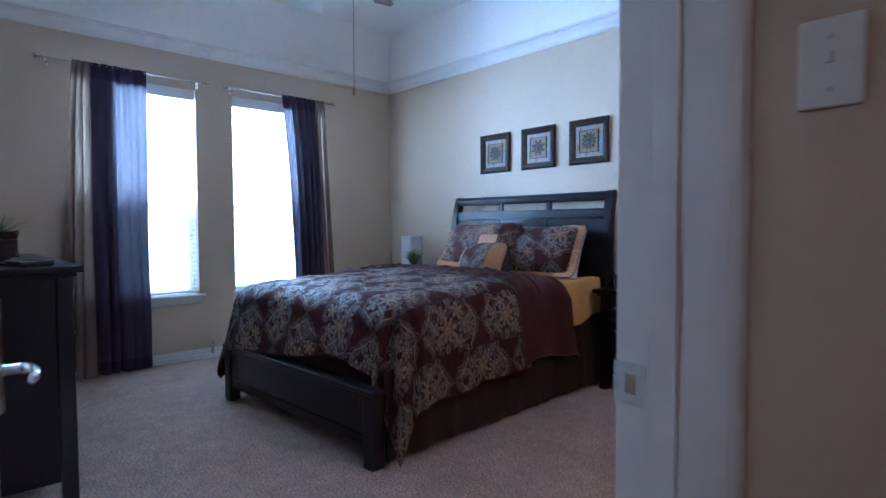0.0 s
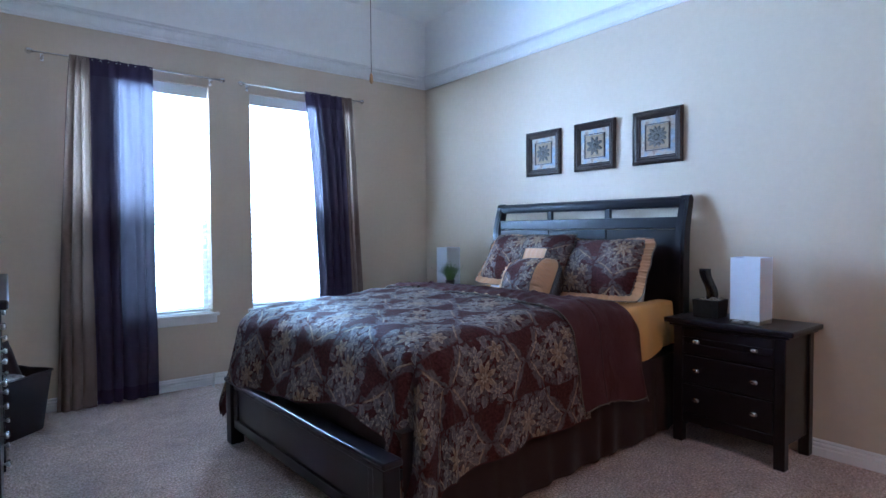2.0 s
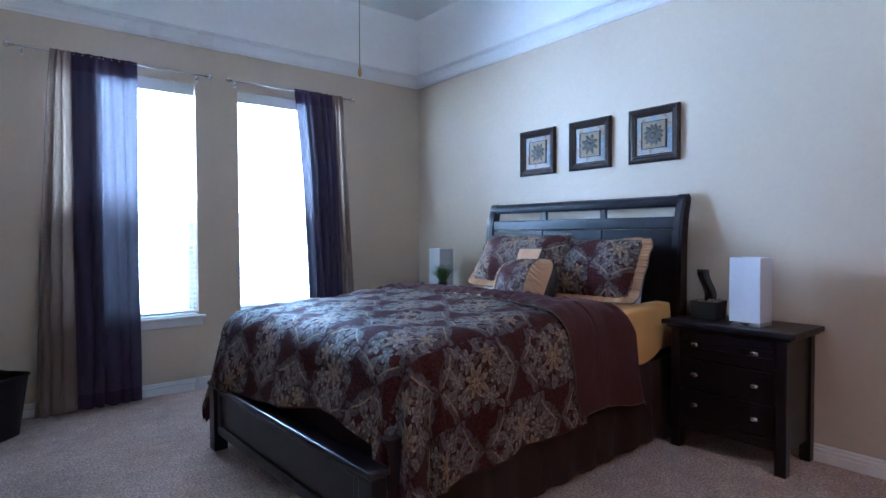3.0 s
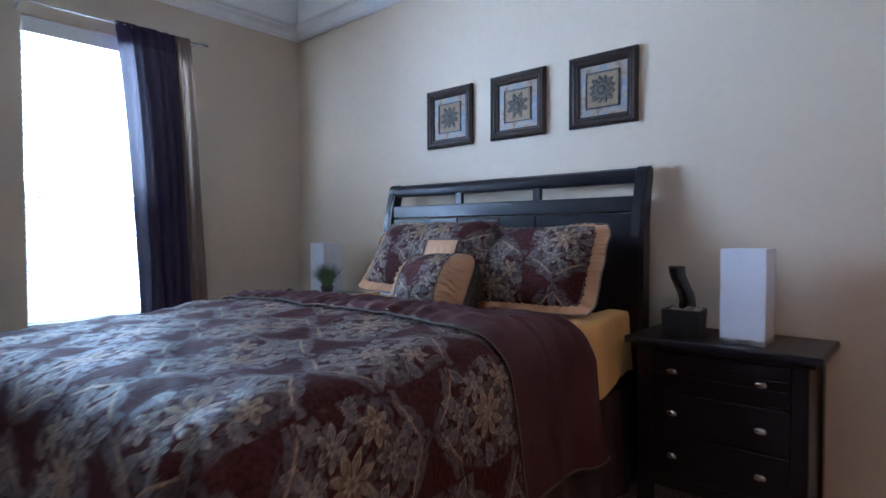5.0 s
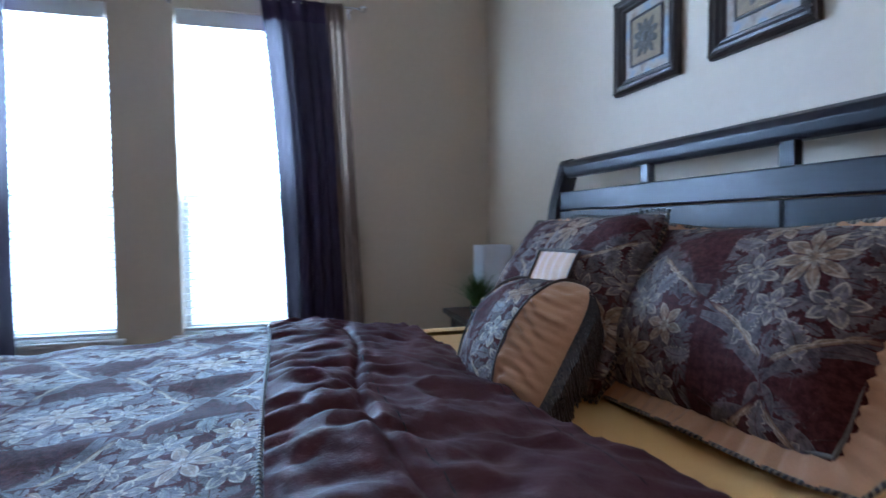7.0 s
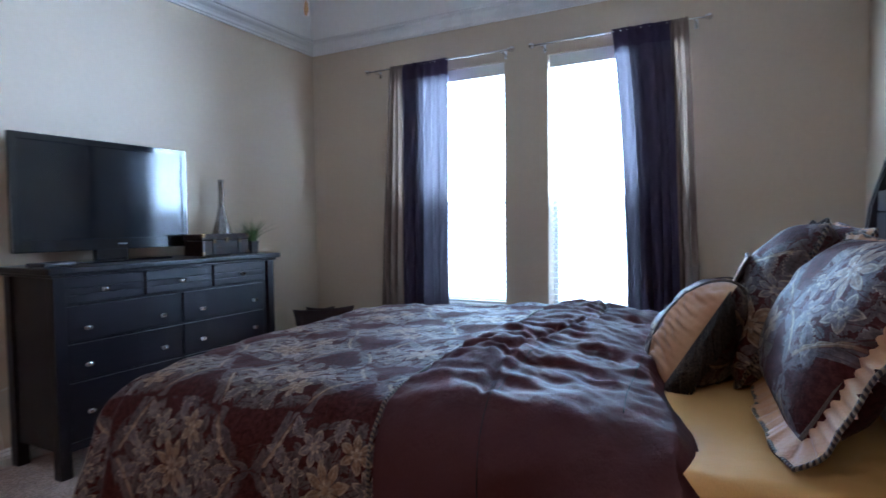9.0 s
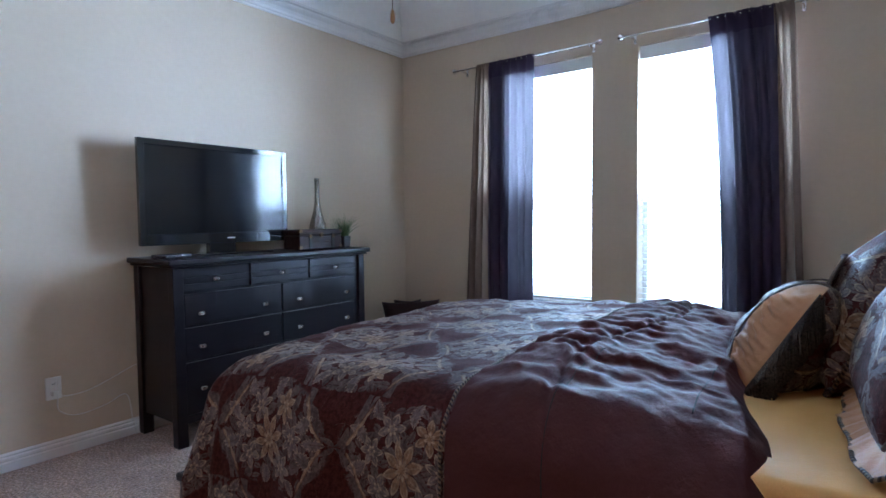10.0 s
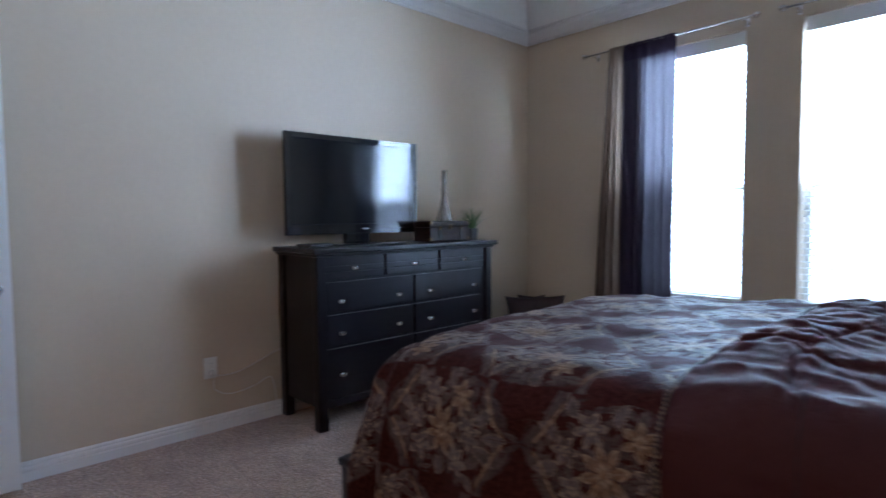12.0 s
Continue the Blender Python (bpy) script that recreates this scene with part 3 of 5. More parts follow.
def door_frame():
    th = thing("door_frame_1", pose(0, 0, 0), "white painted door jamb with a nickel strike plate", "door frame", kind="structure")
    part("jamb", box(DOOR_A[1] - 0.018, DOOR_A[1] - 0.001, S_Y - 0.172, S_Y + 0.002, 0.0, 2.06, 0.004), WHITE, th)
    part("jamb", box(DOOR_A[0] + 0.001, DOOR_A[0] + 0.018, S_Y - 0.132, S_Y + 0.002, 0.0, 2.06, 0.004), WHITE, th)
    part("head_jamb", box(DOOR_A[0] + 0.018, DOOR_A[1] - 0.018, S_Y - 0.132, S_Y + 0.002, 2.042, 2.059, 0.003), WHITE, th)
    part("door_stop", box(DOOR_A[1] - 0.024, DOOR_A[1] - 0.0185, S_Y - 0.10, S_Y - 0.06, 0.0, 2.04, 0.003), WHITE, th)
    part("hall_edge", tube([(0.849, S_Y - 0.174, 0.0), (0.849, S_Y - 0.174, 2.06)], 0.014, 12), WHITE, th)
    plate = part("strike_plate", box(DOOR_A[1] - 0.0205, DOOR_A[1] - 0.0175, S_Y - 0.045, S_Y + 0.004, 0.914, 0.982, 0.001), NICKEL, th, "brushed nickel strike plate")
    part("latch_hole", box(DOOR_A[1] - 0.0212, DOOR_A[1] - 0.0200, S_Y - 0.034, S_Y - 0.016, 0.932, 0.964), PEBBLE, plate)
    for z in (0.921, 0.975):
        part("screw", lathe([(0.0045, 0), (0.003, 0.0015)], 10), NICKEL, plate).matrix_basis = pose(DOOR_A[1] - 0.0206, S_Y - 0.025, z, 0, -90, 0)
    return th


door_frame()


def lever(parent, side=1):
    """A lever handle on a square rose, out along local -y; side: the way in which the lever points along x."""
    h = part("lever_handle", lathe([(0.031, 0.0), (0.031, 0.006), (0.026, 0.009), (0.011, 0.011), (0.010, 0.050)], 20), CHROME, parent, "satin chrome lever handle", True)
    pts = [(0, 0, 0.046), (side * 0.012, 0, 0.056), (side * 0.04, 0, 0.060), (side * 0.085, 0, 0.060), (side * 0.118, 0, 0.056)]
    part("lever", tube(pts, lambda s: 0.0115 - 0.003 * s, 12), CHROME, h, smooth=True)
    return h


def panel_door(name, label, width, m):
    """A two-panel leaf: hinge edge at local x 0, faces at y 0 and 0.035."""
    th = thing(name, m, label, "door", kind="structure")
    part("leaf", box(0.0, width, 0.008, 0.027, 0.012, 2.035), WHITE, th)
    for y0, y1 in ((0.0, 0.0085), (0.0265, 0.035)):
        for x0, x1, z0, z1 in ((0, 0.11, 0.012, 2.035), (width - 0.11, width, 0.012, 2.035), (0.11, width - 0.11, 0.012, 0.24), (0.11, width - 0.11, 0.86, 1.03), (0.11, width - 0.11, 1.91, 2.035)):
            part("stile", box(x0, x1, y0, y1, z0, z1, 0.003), WHITE, th)
        for z0, z1 in ((0.29, 0.81), (1.08, 1.86)):
            part("raised_panel", box(0.16, width - 0.16, y0 + 0.002, y1 - 0.002, z0, z1, 0.003), WHITE, th)
    return th


door = panel_door("door_1", "white panelled door standing open against the wall", 0.90, Matrix.Translation((0.058, 0.33, 0)) @ Matrix.Rotation(radians(86.0), 4, "Z"))
lever(door, -1).matrix_basis = pose(0.84, 0.0, 0.915, 90, 0, 0)
lever(door, -1).matrix_basis = pose(0.84, 0.035, 0.915, -90, 0, 0)
for z in (0.25, 1.05, 1.82):
    part("hinge", lathe([(0.007, 0), (0.007, 0.09)], 10), NICKEL, door).matrix_basis = pose(-0.006, -0.004, z)
part("latch_plate", box(0.8985, 0.9015, 0.006, 0.029, 0.89, 0.945, 0.001), NICKEL, door)


def window(name, a, b):
    th = thing(name, pose(0, 0, 0), "tall white single-hung window behind closed blinds", "window", kind="structure")
    z0, z1, mid = WIN_Z[0], WIN_Z[1], 1.405
    y0, y1 = 5.135, 5.185
    for n, x0, x1, c, d in (("window_frame", a, a + 0.035, z0, z1), ("window_frame", b - 0.035, b, z0, z1), ("window_frame", a + 0.035, b - 0.035, z0, z0 + 0.035), ("window_frame", a + 0.035, b - 0.035, z1 - 0.035, z1), ("meeting_rail", a + 0.035, b - 0.035, mid - 0.02, mid + 0.02)):
        part(n, box(x0, x1, y0, y1, c, d, 0.003), PLASTIC, th)
    for c, d in ((z0 + 0.035, mid - 0.02), (mid + 0.02, z1 - 0.035)):
        pane = part("pane", box(a + 0.036, b - 0.036, 5.158, 5.162, c, d), GLASS, th)
        pane.visible_shadow = False
    mesh = part("insect_screen", box(a + 0.036, b - 0.036, 5.176, 5.177, z0 + 0.035, mid - 0.02), SCREEN_MESH, th)
    part("window_sill", box(a - 0.045, b + 0.045, N_Y - 0.045, N_Y - 0.001, z0 - 0.024, z0 + 0.0, 0.006), WHITE, th)
    part("window_stool", box(a + 0.001, b - 0.001, N_Y, 5.134, z0 + 0.0005, z0 + 0.004), WHITE, th)
    part("apron", box(a - 0.03, b + 0.03, N_Y - 0.017, N_Y - 0.001, z0 - 0.085, z0 - 0.025, 0.004), WHITE, th)
    return th


for i, (a, b) in enumerate(WINDOWS):
    window(f"window_{i + 1}", a, b)


# ---- blinds, rods and curtains ----
def blind(a, b):
    th = thing("window_blind", pose((a + b) / 2, 5.065, 0), "white slatted blind, lowered, with open slats glowing from daylight", "blind", "blinds in the windows")
    half = (b - a) / 2 - 0.006
    part("valance", box(-half, half, -0.052, -0.040, 2.345, 2.435, 0.004), PLASTIC, th)
    part("headrail", box(-half, half, -0.028, 0.028, 2.39, 2.436, 0.002), PLASTIC, th)
    part("bottom_rail", box(-half, half, -0.026, 0.026, 0.612, 0.630, 0.004), PLASTIC, th)
    one = grid(lambda i, j: (-half + 2 * half * i, -0.025 + 0.05 * j, 0.0035 * math.sin(math.pi * j)), 1, 4)
    low = bmesh.ops.extrude_face_region(one, geom=one.faces[:])
    for v in [g for g in low["geom"] if isinstance(g, bmesh.types.BMVert)]:
        v.co.z -= 0.0028
    first = part("slat", one, SLAT, th)
    n, z = 0, 0.660
    while z < 2.375:
        s = first if n == 0 else new("slat", first.data)
        s.parent = th
        s.matrix_basis = pose(0, 0, z, -10 + 3.0 * noise.noise(Vector((n * 0.37, a, 0))), 0, 0.12 * noise.noise(Vector((n * 0.9, b, 3))))
        z += 0.0415
        n += 1
    for x in (-half * 0.62, half * 0.62):
        for y in (-0.027, 0.027):
            part("ladder_cord", tube([(x, y, 0.62), (x, y, 2.40)], 0.0012, 5), PLASTIC, th)
    x = half * 0.80 if a < 2 else -half * 0.84
    wand = part("tilt_cord", tube([(x, -0.045, 1.40), (x, -0.045, 2.37)], 0.0012, 5), PLASTIC, th)
    part("tassel", lathe([(0.003, 0), (0.006, 0.012), (0.003, 0.035)], 8, centre=(x, -0.045, 1.365)), PLASTIC, wand)
    return th


for a, b in WINDOWS:
    blind(a, b)

ROD_Y, ROD_Z = 4.918, 2.492


def curtain_rod(x0, x1):
    th = thing("curtain_rod", pose((x0 + x1) / 2, ROD_Y, ROD_Z), "thin satin nickel curtain rod with faceted end knobs", "curtain rod", "curtain rods over the windows")
    h = (x1 - x0) / 2
    part("rod", tube([(-h + 0.02, 0, 0), (h - 0.02, 0, 0)], 0.0065, 10), CHROME, th, smooth=True)
    for s in (-1, 1):
        bm = lathe([(0.006, 0), (0.017, 0.004), (0.013, 0.010), (0.023, 0.022), (0.020, 0.036), (0.006, 0.046)], 8)
        part("finial", bm, CHROME, th).matrix_basis = pose(s * (h - 0.024), 0, 0, 0, s * 90, 0)
        br = part("bracket", box(s * (h - 0.075) - 0.006, s * (h - 0.075) + 0.006, -0.004, N_Y - ROD_Y - 0.002, -0.016, -0.008, 0.002), CHROME, th)
        part("wall_plate", box(s * (h - 0.075) - 0.010, s * (h - 0.075) + 0.010, N_Y - ROD_Y - 0.005, N_Y - ROD_Y - 0.001, -0.04, 0.02, 0.001), CHROME, br)
    return th


curtain_rod(0.650, 1.914)
curtain_rod(2.064, 3.205)


def curtain(name, label, top, bottom, material, hem_material, folds, z_low, seed, group, depth=0.022, bulge=0.0, sway=None, doubled=None):
    """A gathered panel on a rod pocket: x runs from top[0] to top[1] at the rod and from bottom[0] to bottom[1] at the floor."""
    th = thing(name, pose(0, 0, 0), label, "curtain", group)
    z1 = ROD_Z + 0.016
    sway = sway or (lambda f: 0.0)

    def sheet(zt, zb, nz, lift):
        def at(i, j):
            z = zt + (zb - zt) * j
            f = (z1 - z) / (z1 - z_low)
            loose = min(1.0, 0.25 + f * 1.1)
            e = f ** 0.8
            x0, x1 = top[0] + (bottom[0] - top[0]) * e, top[1] + (bottom[1] - top[1]) * e
            s = i + 0.03 * ripple(i * 5, f * 1.5, 0, seed) * loose
            ph = 2 * math.pi * folds * s + 3.4 * ripple(i * 3.0, f * 0.8, 5, seed)
            amp = depth * (0.35 + 0.9 * loose) * max(0.15, 0.75 + 0.9 * ripple(i * 4.0, 0.3 + f * 0.5, 9, seed))
            y = ROD_Y - 0.012 - lift + amp * math.sin(ph) - 0.012 * f + bulge * f
            crimp = 0.004 * math.sin(2 * math.pi * folds * 3.3 * i + seed) * max(0.0, 1 - f * 9)
            if z > z1 - 0.035:
                y = ROD_Y - 0.010 - lift + 0.004 * math.sin(ph * 1.7) + crimp
            x = x0 + (x1 - x0) * s + 0.010 * math.cos(ph) * loose + 0.012 * ripple(0.0, f * 3, 2, seed) * f + sway(f) * (1 - abs(2 * i - 1) * 0.3)
            return (x, y, z + 0.006 * ripple(i * 9, 0, 1, seed) * (1 if j > 0.99 or j < 0.01 else 0))
        return at

    n = int(folds * 18)
    part("drop", grid(sheet(z1 - 0.125, z_low + 0.10, 40, 0.0), n, 40), material, th, smooth=True)
    if doubled:
        back = sheet(z1 - 0.125, z_low + 0.02, 40, -0.022)
        part("gathered_layer", grid(lambda i, j: back(doubled[0] + (doubled[1] - doubled[0]) * i, j), n, 30), material, th, smooth=True)
    part("rod_pocket", grid(sheet(z1, z1 - 0.125, 5, 0.0), n, 6), hem_material, th, smooth=True)
    part("bottom_hem", grid(sheet(z_low + 0.10, z_low, 4, 0.0), n, 4), hem_material, th, smooth=True)
    return th


curtain("taupe_curtain", "taupe linen curtain panel gathered at the rod's outer end", (0.875, 0.998), (0.735, 0.995), TAN, TAN, 3.5, 0.008, 3.1, "taupe curtains", 0.02)
curtain("purple_curtain", "sheer dark purple curtain panel drawn to one side", (0.988, 1.400), (0.978, 1.385), PURPLE, PURPLE_HEM, 5.0, 0.02, 7.7, "purple curtains", 0.02, -0.01, None, (0.0, 0.40))
curtain("purple_curtain", "sheer dark purple curtain panel drawn to one side", (2.620, 2.985), (2.735, 3.09), PURPLE, PURPLE_HEM, 5.0, 0.02, 17.2, "purple curtains", 0.02, -0.01, lambda f: 0.03 * math.sin(math.pi * min(1.0, f * 1.15)), (0.26, 0.95))
curtain("taupe_curtain", "taupe linen curtain panel gathered at the rod's outer end", (2.978, 3.085), (3.06, 3.19), TAN, TAN, 3.0, 0.008, 23.4, "taupe curtains", 0.02)


# ---- the bed ----
BED = Matrix.Translation((1.60, 2.80, 0)) @ Matrix.Rotation(radians(2.4), 4, "Z")


def bed():
    th = thing("bed", BED, "dark espresso wooden sleigh bed with a panelled headboard", "bed")
    HW = 0.845
    side = [(2.315, 0.0), (2.245, 0.0), (2.235, 0.5), (2.230, 0.95), (2.236, 1.15), (2.252, 1.28), (2.276, 1.37), (2.298, 1.425), (2.296, 1.452), (2.310, 1.475), (2.335, 1.482), (2.358, 1.470), (2.366, 1.445), (2.356, 1.415), (2.336, 1.34), (2.318, 1.22), (2.312, 1.05), (2.314, 0.5)]
    for s in (-1, 1):
        y0, y1 = sorted((s * HW, s * (HW - 0.062)))
        post = part("headboard_post", extrude_profile(side, "y", y0, y1, bevel=0.004), ESPRESSO_UP, th)
        part("post_moulding", extrude_profile([(x - 0.004, z) for x, z in side[2:9]] + [(x + 0.006, z) for x, z in side[8:1:-1]], "y", (y0 + y1) / 2 - 0.011, (y0 + y1) / 2 + 0.011, bevel=0.002), ESPRESSO_UP, post)
    inner = HW - 0.062
    roll = [(2.296, 1.415), (2.292, 1.440), (2.300, 1.462), (2.320, 1.474), (2.342, 1.470), (2.354, 1.450), (2.350, 1.425), (2.336, 1.404), (2.318, 1.398), (2.302, 1.402)]
    part("top_rail", extrude_profile(roll, "y", -inner, inner, bevel=0.003), ESPRESSO, th)
    part("mid_rail", box(2.268, 2.300, -inner, inner, 1.262, 1.338, 0.005), ESPRESSO, th)
    third = inner * 2 / 3
    for k in (-1, 1):
        y = k * third / 2
        part("divider", box(2.278, 2.306, y - 0.022, y + 0.022, 1.338, 1.402, 0.003), ESPRESSO_UP, th)
    for k in range(3):
        y = -inner + third * k
        part("headboard_panel", box(2.266, 2.288, y + 0.003, y + third - 0.003, 0.42, 1.258, 0.004), ESPRESSO_UP, th)
    part("headboard_base", box(2.262, 2.300, -inner, inner, 0.22, 0.418, 0.005), ESPRESSO, th)
    for s in (-1, 1):
        y0, y1 = sorted((s * 0.835, s * 0.757))
        part("foot_post", box(-0.052, 0.026, y0, y1, 0.0, 0.365, 0.006), ESPRESSO_UP, th)
        part("side_rail", box(0.03, 2.24, *sorted((s * 0.80, s * 0.775)), 0.17, 0.33, 0.004), ESPRESSO, th)
    part("foot_rail", box(-0.060, 0.034, -0.845, 0.845, 0.367, 0.395, 0.008), ESPRESSO, th)
    part("foot_panel", box(-0.024, -0.002, -0.756, 0.756, 0.11, 0.366, 0.003), ESPRESSO, th)
    part("foot_frame", box(-0.036, 0.010, -0.756, 0.756, 0.10, 0.155, 0.004), ESPRESSO, th)
    part("foot_frame", box(-0.036, 0.010, -0.756, 0.756, 0.335, 0.366, 0.004), ESPRESSO, th)
    for s in (-1, 1):
        part("foot_frame", box(-0.036, 0.010, *sorted((s * 0.756, s * 0.70)), 0.156, 0.334, 0.004), ESPRESSO_UP, th)
    for x in (0.55, 1.1, 1.65):
        part("slat", box(x - 0.04, x + 0.04, -0.77, 0.77, 0.20, 0.22, 0.003), ESPRESSO, th)
    return th


bed()


def mattress():
    th = thing("mattress", BED, "deep mattress in a golden yellow fitted sheet", "mattress")
    bm = box(0.16, 2.225, -0.762, 0.762, 0.48, 0.795, 0.09, seg=6)
    bmesh.ops.subdivide_edges(bm, edges=[e for e in bm.edges if e.calc_length() > 0.2], cuts=24, use_grid_fill=True)
    for v in bm.verts:
        n = ripple(v.co.x * 3.0, v.co.y * 3.0, v.co.z * 2.0, 4.0)
        v.co.z += 0.010 * n * (1 if v.co.z > 0.7 else 0)
        if abs(v.co.y) > 0.75:
            v.co.y += 0.012 * ripple(v.co.x * 11.0, 0, v.co.z * 2.2, 8.0)
    part("fitted_sheet", bm, GOLD, th, smooth=True)
    part("box_spring", box(0.08, 2.22, -0.755, 0.755, 0.221, 0.478, 0.02), SKIRT, th)
    # the loose edge of the top sheet, hanging over the near and far sides
    for s in (-1, 1):
        def hang(i, j, s=s):
            x = 1.40 + 0.80 * i
            low = 0.53 - 0.10 * math.sin(math.pi * min(1, i * 1.25)) + 0.03 * ripple(i * 6, 1, 0, 2)
            z = 0.80 + (low - 0.80) * max(0.0, j - 0.3) / 0.7
            b = 0.70 + 0.088 * min(1.0, j / 0.3) + (0.016 * ripple(i * 9.0, j * 1.2, s, 6) + 0.02 * j)
            return (x, s * b, z + 0.005 - 0.03 * max(0, j - 0.15) * (j < 0.3))
        part("sheet_edge", grid(hang, 60, 14), GOLD, th, smooth=True)
    return th


mattress()


def bed_skirt():
    th = thing("bed_skirt", BED, "dark brown pleated bed skirt down to the carpet", "bed skirt")
    for s in (-1, 1):
        def side(i, j, s=s):
            x = 0.05 + 2.16 * i
            pleat = 0.007 * math.sin(2 * math.pi * i * 11 + 2 * ripple(i * 8, 0, 0, 3)) * (0.4 + j)
            return (x, s * (0.812 + 0.02 * j + pleat + 0.012 * ripple(i * 13, j, s, 1)), 0.47 + (0.025 - 0.47) * j)
        part("side_drop", grid(side, 200, 12), SKIRT, th, smooth=True)
    part("skirt_deck", box(0.05, 2.21, -0.81, 0.81, 0.470, 0.474), SKIRT, th)
    return th


bed_skirt()

TOP = 0.852


def drape(X, b, lift=0.0, puff=1.0, seed=0.0):
    """A point of the bedspread: X along the bed from the foot, b metres of cloth across from the middle."""
    a0, b0, r = 0.20 - 0.06 * max(-1.0, min(1.0, b)), 0.70, 0.16
    da, db = max(0.0, a0 - X), max(0.0, abs(b) - b0)
    d = math.hypot(da, db)
    z = TOP + lift + 0.018 * math.cos(b * 1.5) + 0.055 * max(0.0, min(1.0, X / 1.2)) - 0.05
    z += puff * (0.016 * ripple(X * 5.0, b * 5.0, 0, seed) + 0.007 * ripple(X * 14.0, b * 12.0, 1, seed))
    if d <= 0:
        return (X, b, z)
    arc = r * math.pi / 2
    if d < arc:
        out, down = r * math.sin(d / r), r * (1 - math.cos(d / r))
    else:
        out, down = r + (0.11 + 0.14 * (da / d)) * (d - arc), r + (d - arc) * 0.97
    ux, uy = da / d, db / d * (1 if b > 0 else -1)
    t = min(1.0, d / 0.5)
    fold = t * (0.018 * math.sin(X * 13.0 + 3 * ripple(X * 2, 0, 0, seed)) * (db / d) + 0.016 * math.sin(b * 12.0 + 1.3) * (da / d) + 0.018 * ripple(X * 4.0, b * 4.0, 2, seed))
    corner = (da / d) * (db / d) * 2.0
    fold += corner * t * 0.05 * math.sin(math.atan2(db, da) * 9.0)
    out += fold
    return (min(X, a0) + da - ux * out if da else X, (b0 * (1 if b > 0 else -1) + uy * out) if db else b, z - down)


def comforter():
    th = thing("comforter", BED, "brown, grey-blue and gold floral damask comforter with its top turned down", "comforter")
    near, far = 1.33, 1.30
    def cloth(i, j):
        b = -near + (near + far) * j
        foot = -0.34 + 0.15 * math.exp(-((b + 0.40) / 0.42) ** 2) + 0.015 * math.sin(7.0 * b)
        X = foot + (1.15 - foot) * i
        return X, b
    def top(i, j):
        X, b = cloth(i, j)
        return drape(X, b, 0.0, 1.0, 1.0)
    bm = grid(top, 120, 210, uv=lambda i, j: (cloth(i, j)[1] + 2.0, cloth(i, j)[0] + 1.0))
    part("cover", bm, DAMASK, th, smooth=True)

    def under(i, j):
        X, b = cloth(i, j)
        x, y, z = drape(X, b, -0.012, 1.0, 1.0)
        return (x + 0.010 * (X < 0.05), y - 0.010 * (1 if b > 0 else -1) * (abs(b) > 0.72), z)
    part("lining", grid(under, 50, 100), BROWN, th, smooth=True)

    def edge(b):
        """Where the turned-down part begins along the bed."""
        return 1.075 + 0.02 * math.sin(b * 2.2) + max(0.0, -b - 0.75) * 0.05
    def back(i, j):
        b = -1.315 + 2.60 * j
        X0, X1 = edge(b), 1.60 + 0.02 * math.sin(b * 3.0) + 0.10 / (1.0 + math.exp((b + 0.50) * 14.0))
        X = X0 + (X1 - X0) * i
        roll = math.sin(math.pi * min(1.0, i * 3.2 + 0.03) / 2) * (0.026 - 0.006 * math.sin(b * 1.2))
        end = 1.0 if i < 0.93 else max(0.0, (1 - i) / 0.07)
        pull = 0.006 * math.sin(b * 71.0 + 6 * ripple(X * 4, b * 4, 0, 2)) * math.exp(-(i / 0.5) ** 2) + 0.007 * math.sin(b * 34.0 + 4 * ripple(X * 3, b * 3, 0, 5)) * math.exp(-((i - 0.25) / 0.22) ** 2) * (1 if abs(b) < 0.8 else 0.4)
        ridge = 0.013 * ripple(X * 6.0, b * 4.0, 0, 12.0) + 0.011 * (0.5 - abs(ripple(X * 11.0 + b * 4, b * 15.0, 0, 15.0))) + 0.007 * (0.4 - abs(ripple(X * 18.0 + b * 9, b * 22.0, 0, 19.0)) * 1.6) + 0.010 * (0.4 - abs(ripple(X * 7.0 - b * 5.0, b * 9.0 + X * 6.0, 0, 31.0)) * 2.0)
        seam = -0.012 * math.exp(-((X - 1.27 - 0.05 * math.sin(b * 4.0)) / 0.010) ** 2)
        tame = 0.25 if b < -0.80 else 0.25 + (b + 0.80) * 2.5 if b < -0.50 else 1.0
        sink = 0.058 * max(0.0, min(1.0, (X - 1.12) / 0.42))
        return drape(X, b, 0.010 - sink + (roll + (pull + ridge) * tame + seam) * end - 0.012 * (1 - end), 1.0, 1.0)
    for at, b0, b1 in ((1.285, -1.30, 1.20), (1.545, -0.68, 0.30)):
        pts = []
        for k in range(141):
            b = b0 + (b1 - b0) * k / 140
            X = at + 0.018 * math.sin(b * 4.0)
            X1 = 1.60 + 0.02 * math.sin(b * 3.0) + 0.10 / (1.0 + math.exp((b + 0.50) * 14.0))
            x, y, z = back((X - edge(b)) / (X1 - edge(b)), (b + 1.315) / 2.60)
            pts.append((x, y, z - 0.0012))
        part("seam", tube(pts, 0.0017, 6), GROOVE, th, "dark stitched seam", True)
    part("fold_back", grid(back, 84, 240), BROWN, th, "dark brown satin lining, turned back", True)
    pts = []
    for k in range(261):
        b = -1.315 + 2.60 * k / 260
        x, y, z = drape(edge(b) - 0.006, b, 0.012, 1.0, 1.0)
        pts.append((x, y - (0.010 if b < -0.75 else -0.010 if b > 0.75 else 0.0), z))
    part("cord_trim", tube(pts, 0.0036, 8), CORD, th, "twisted dark and gold cord", True)
    pts = []
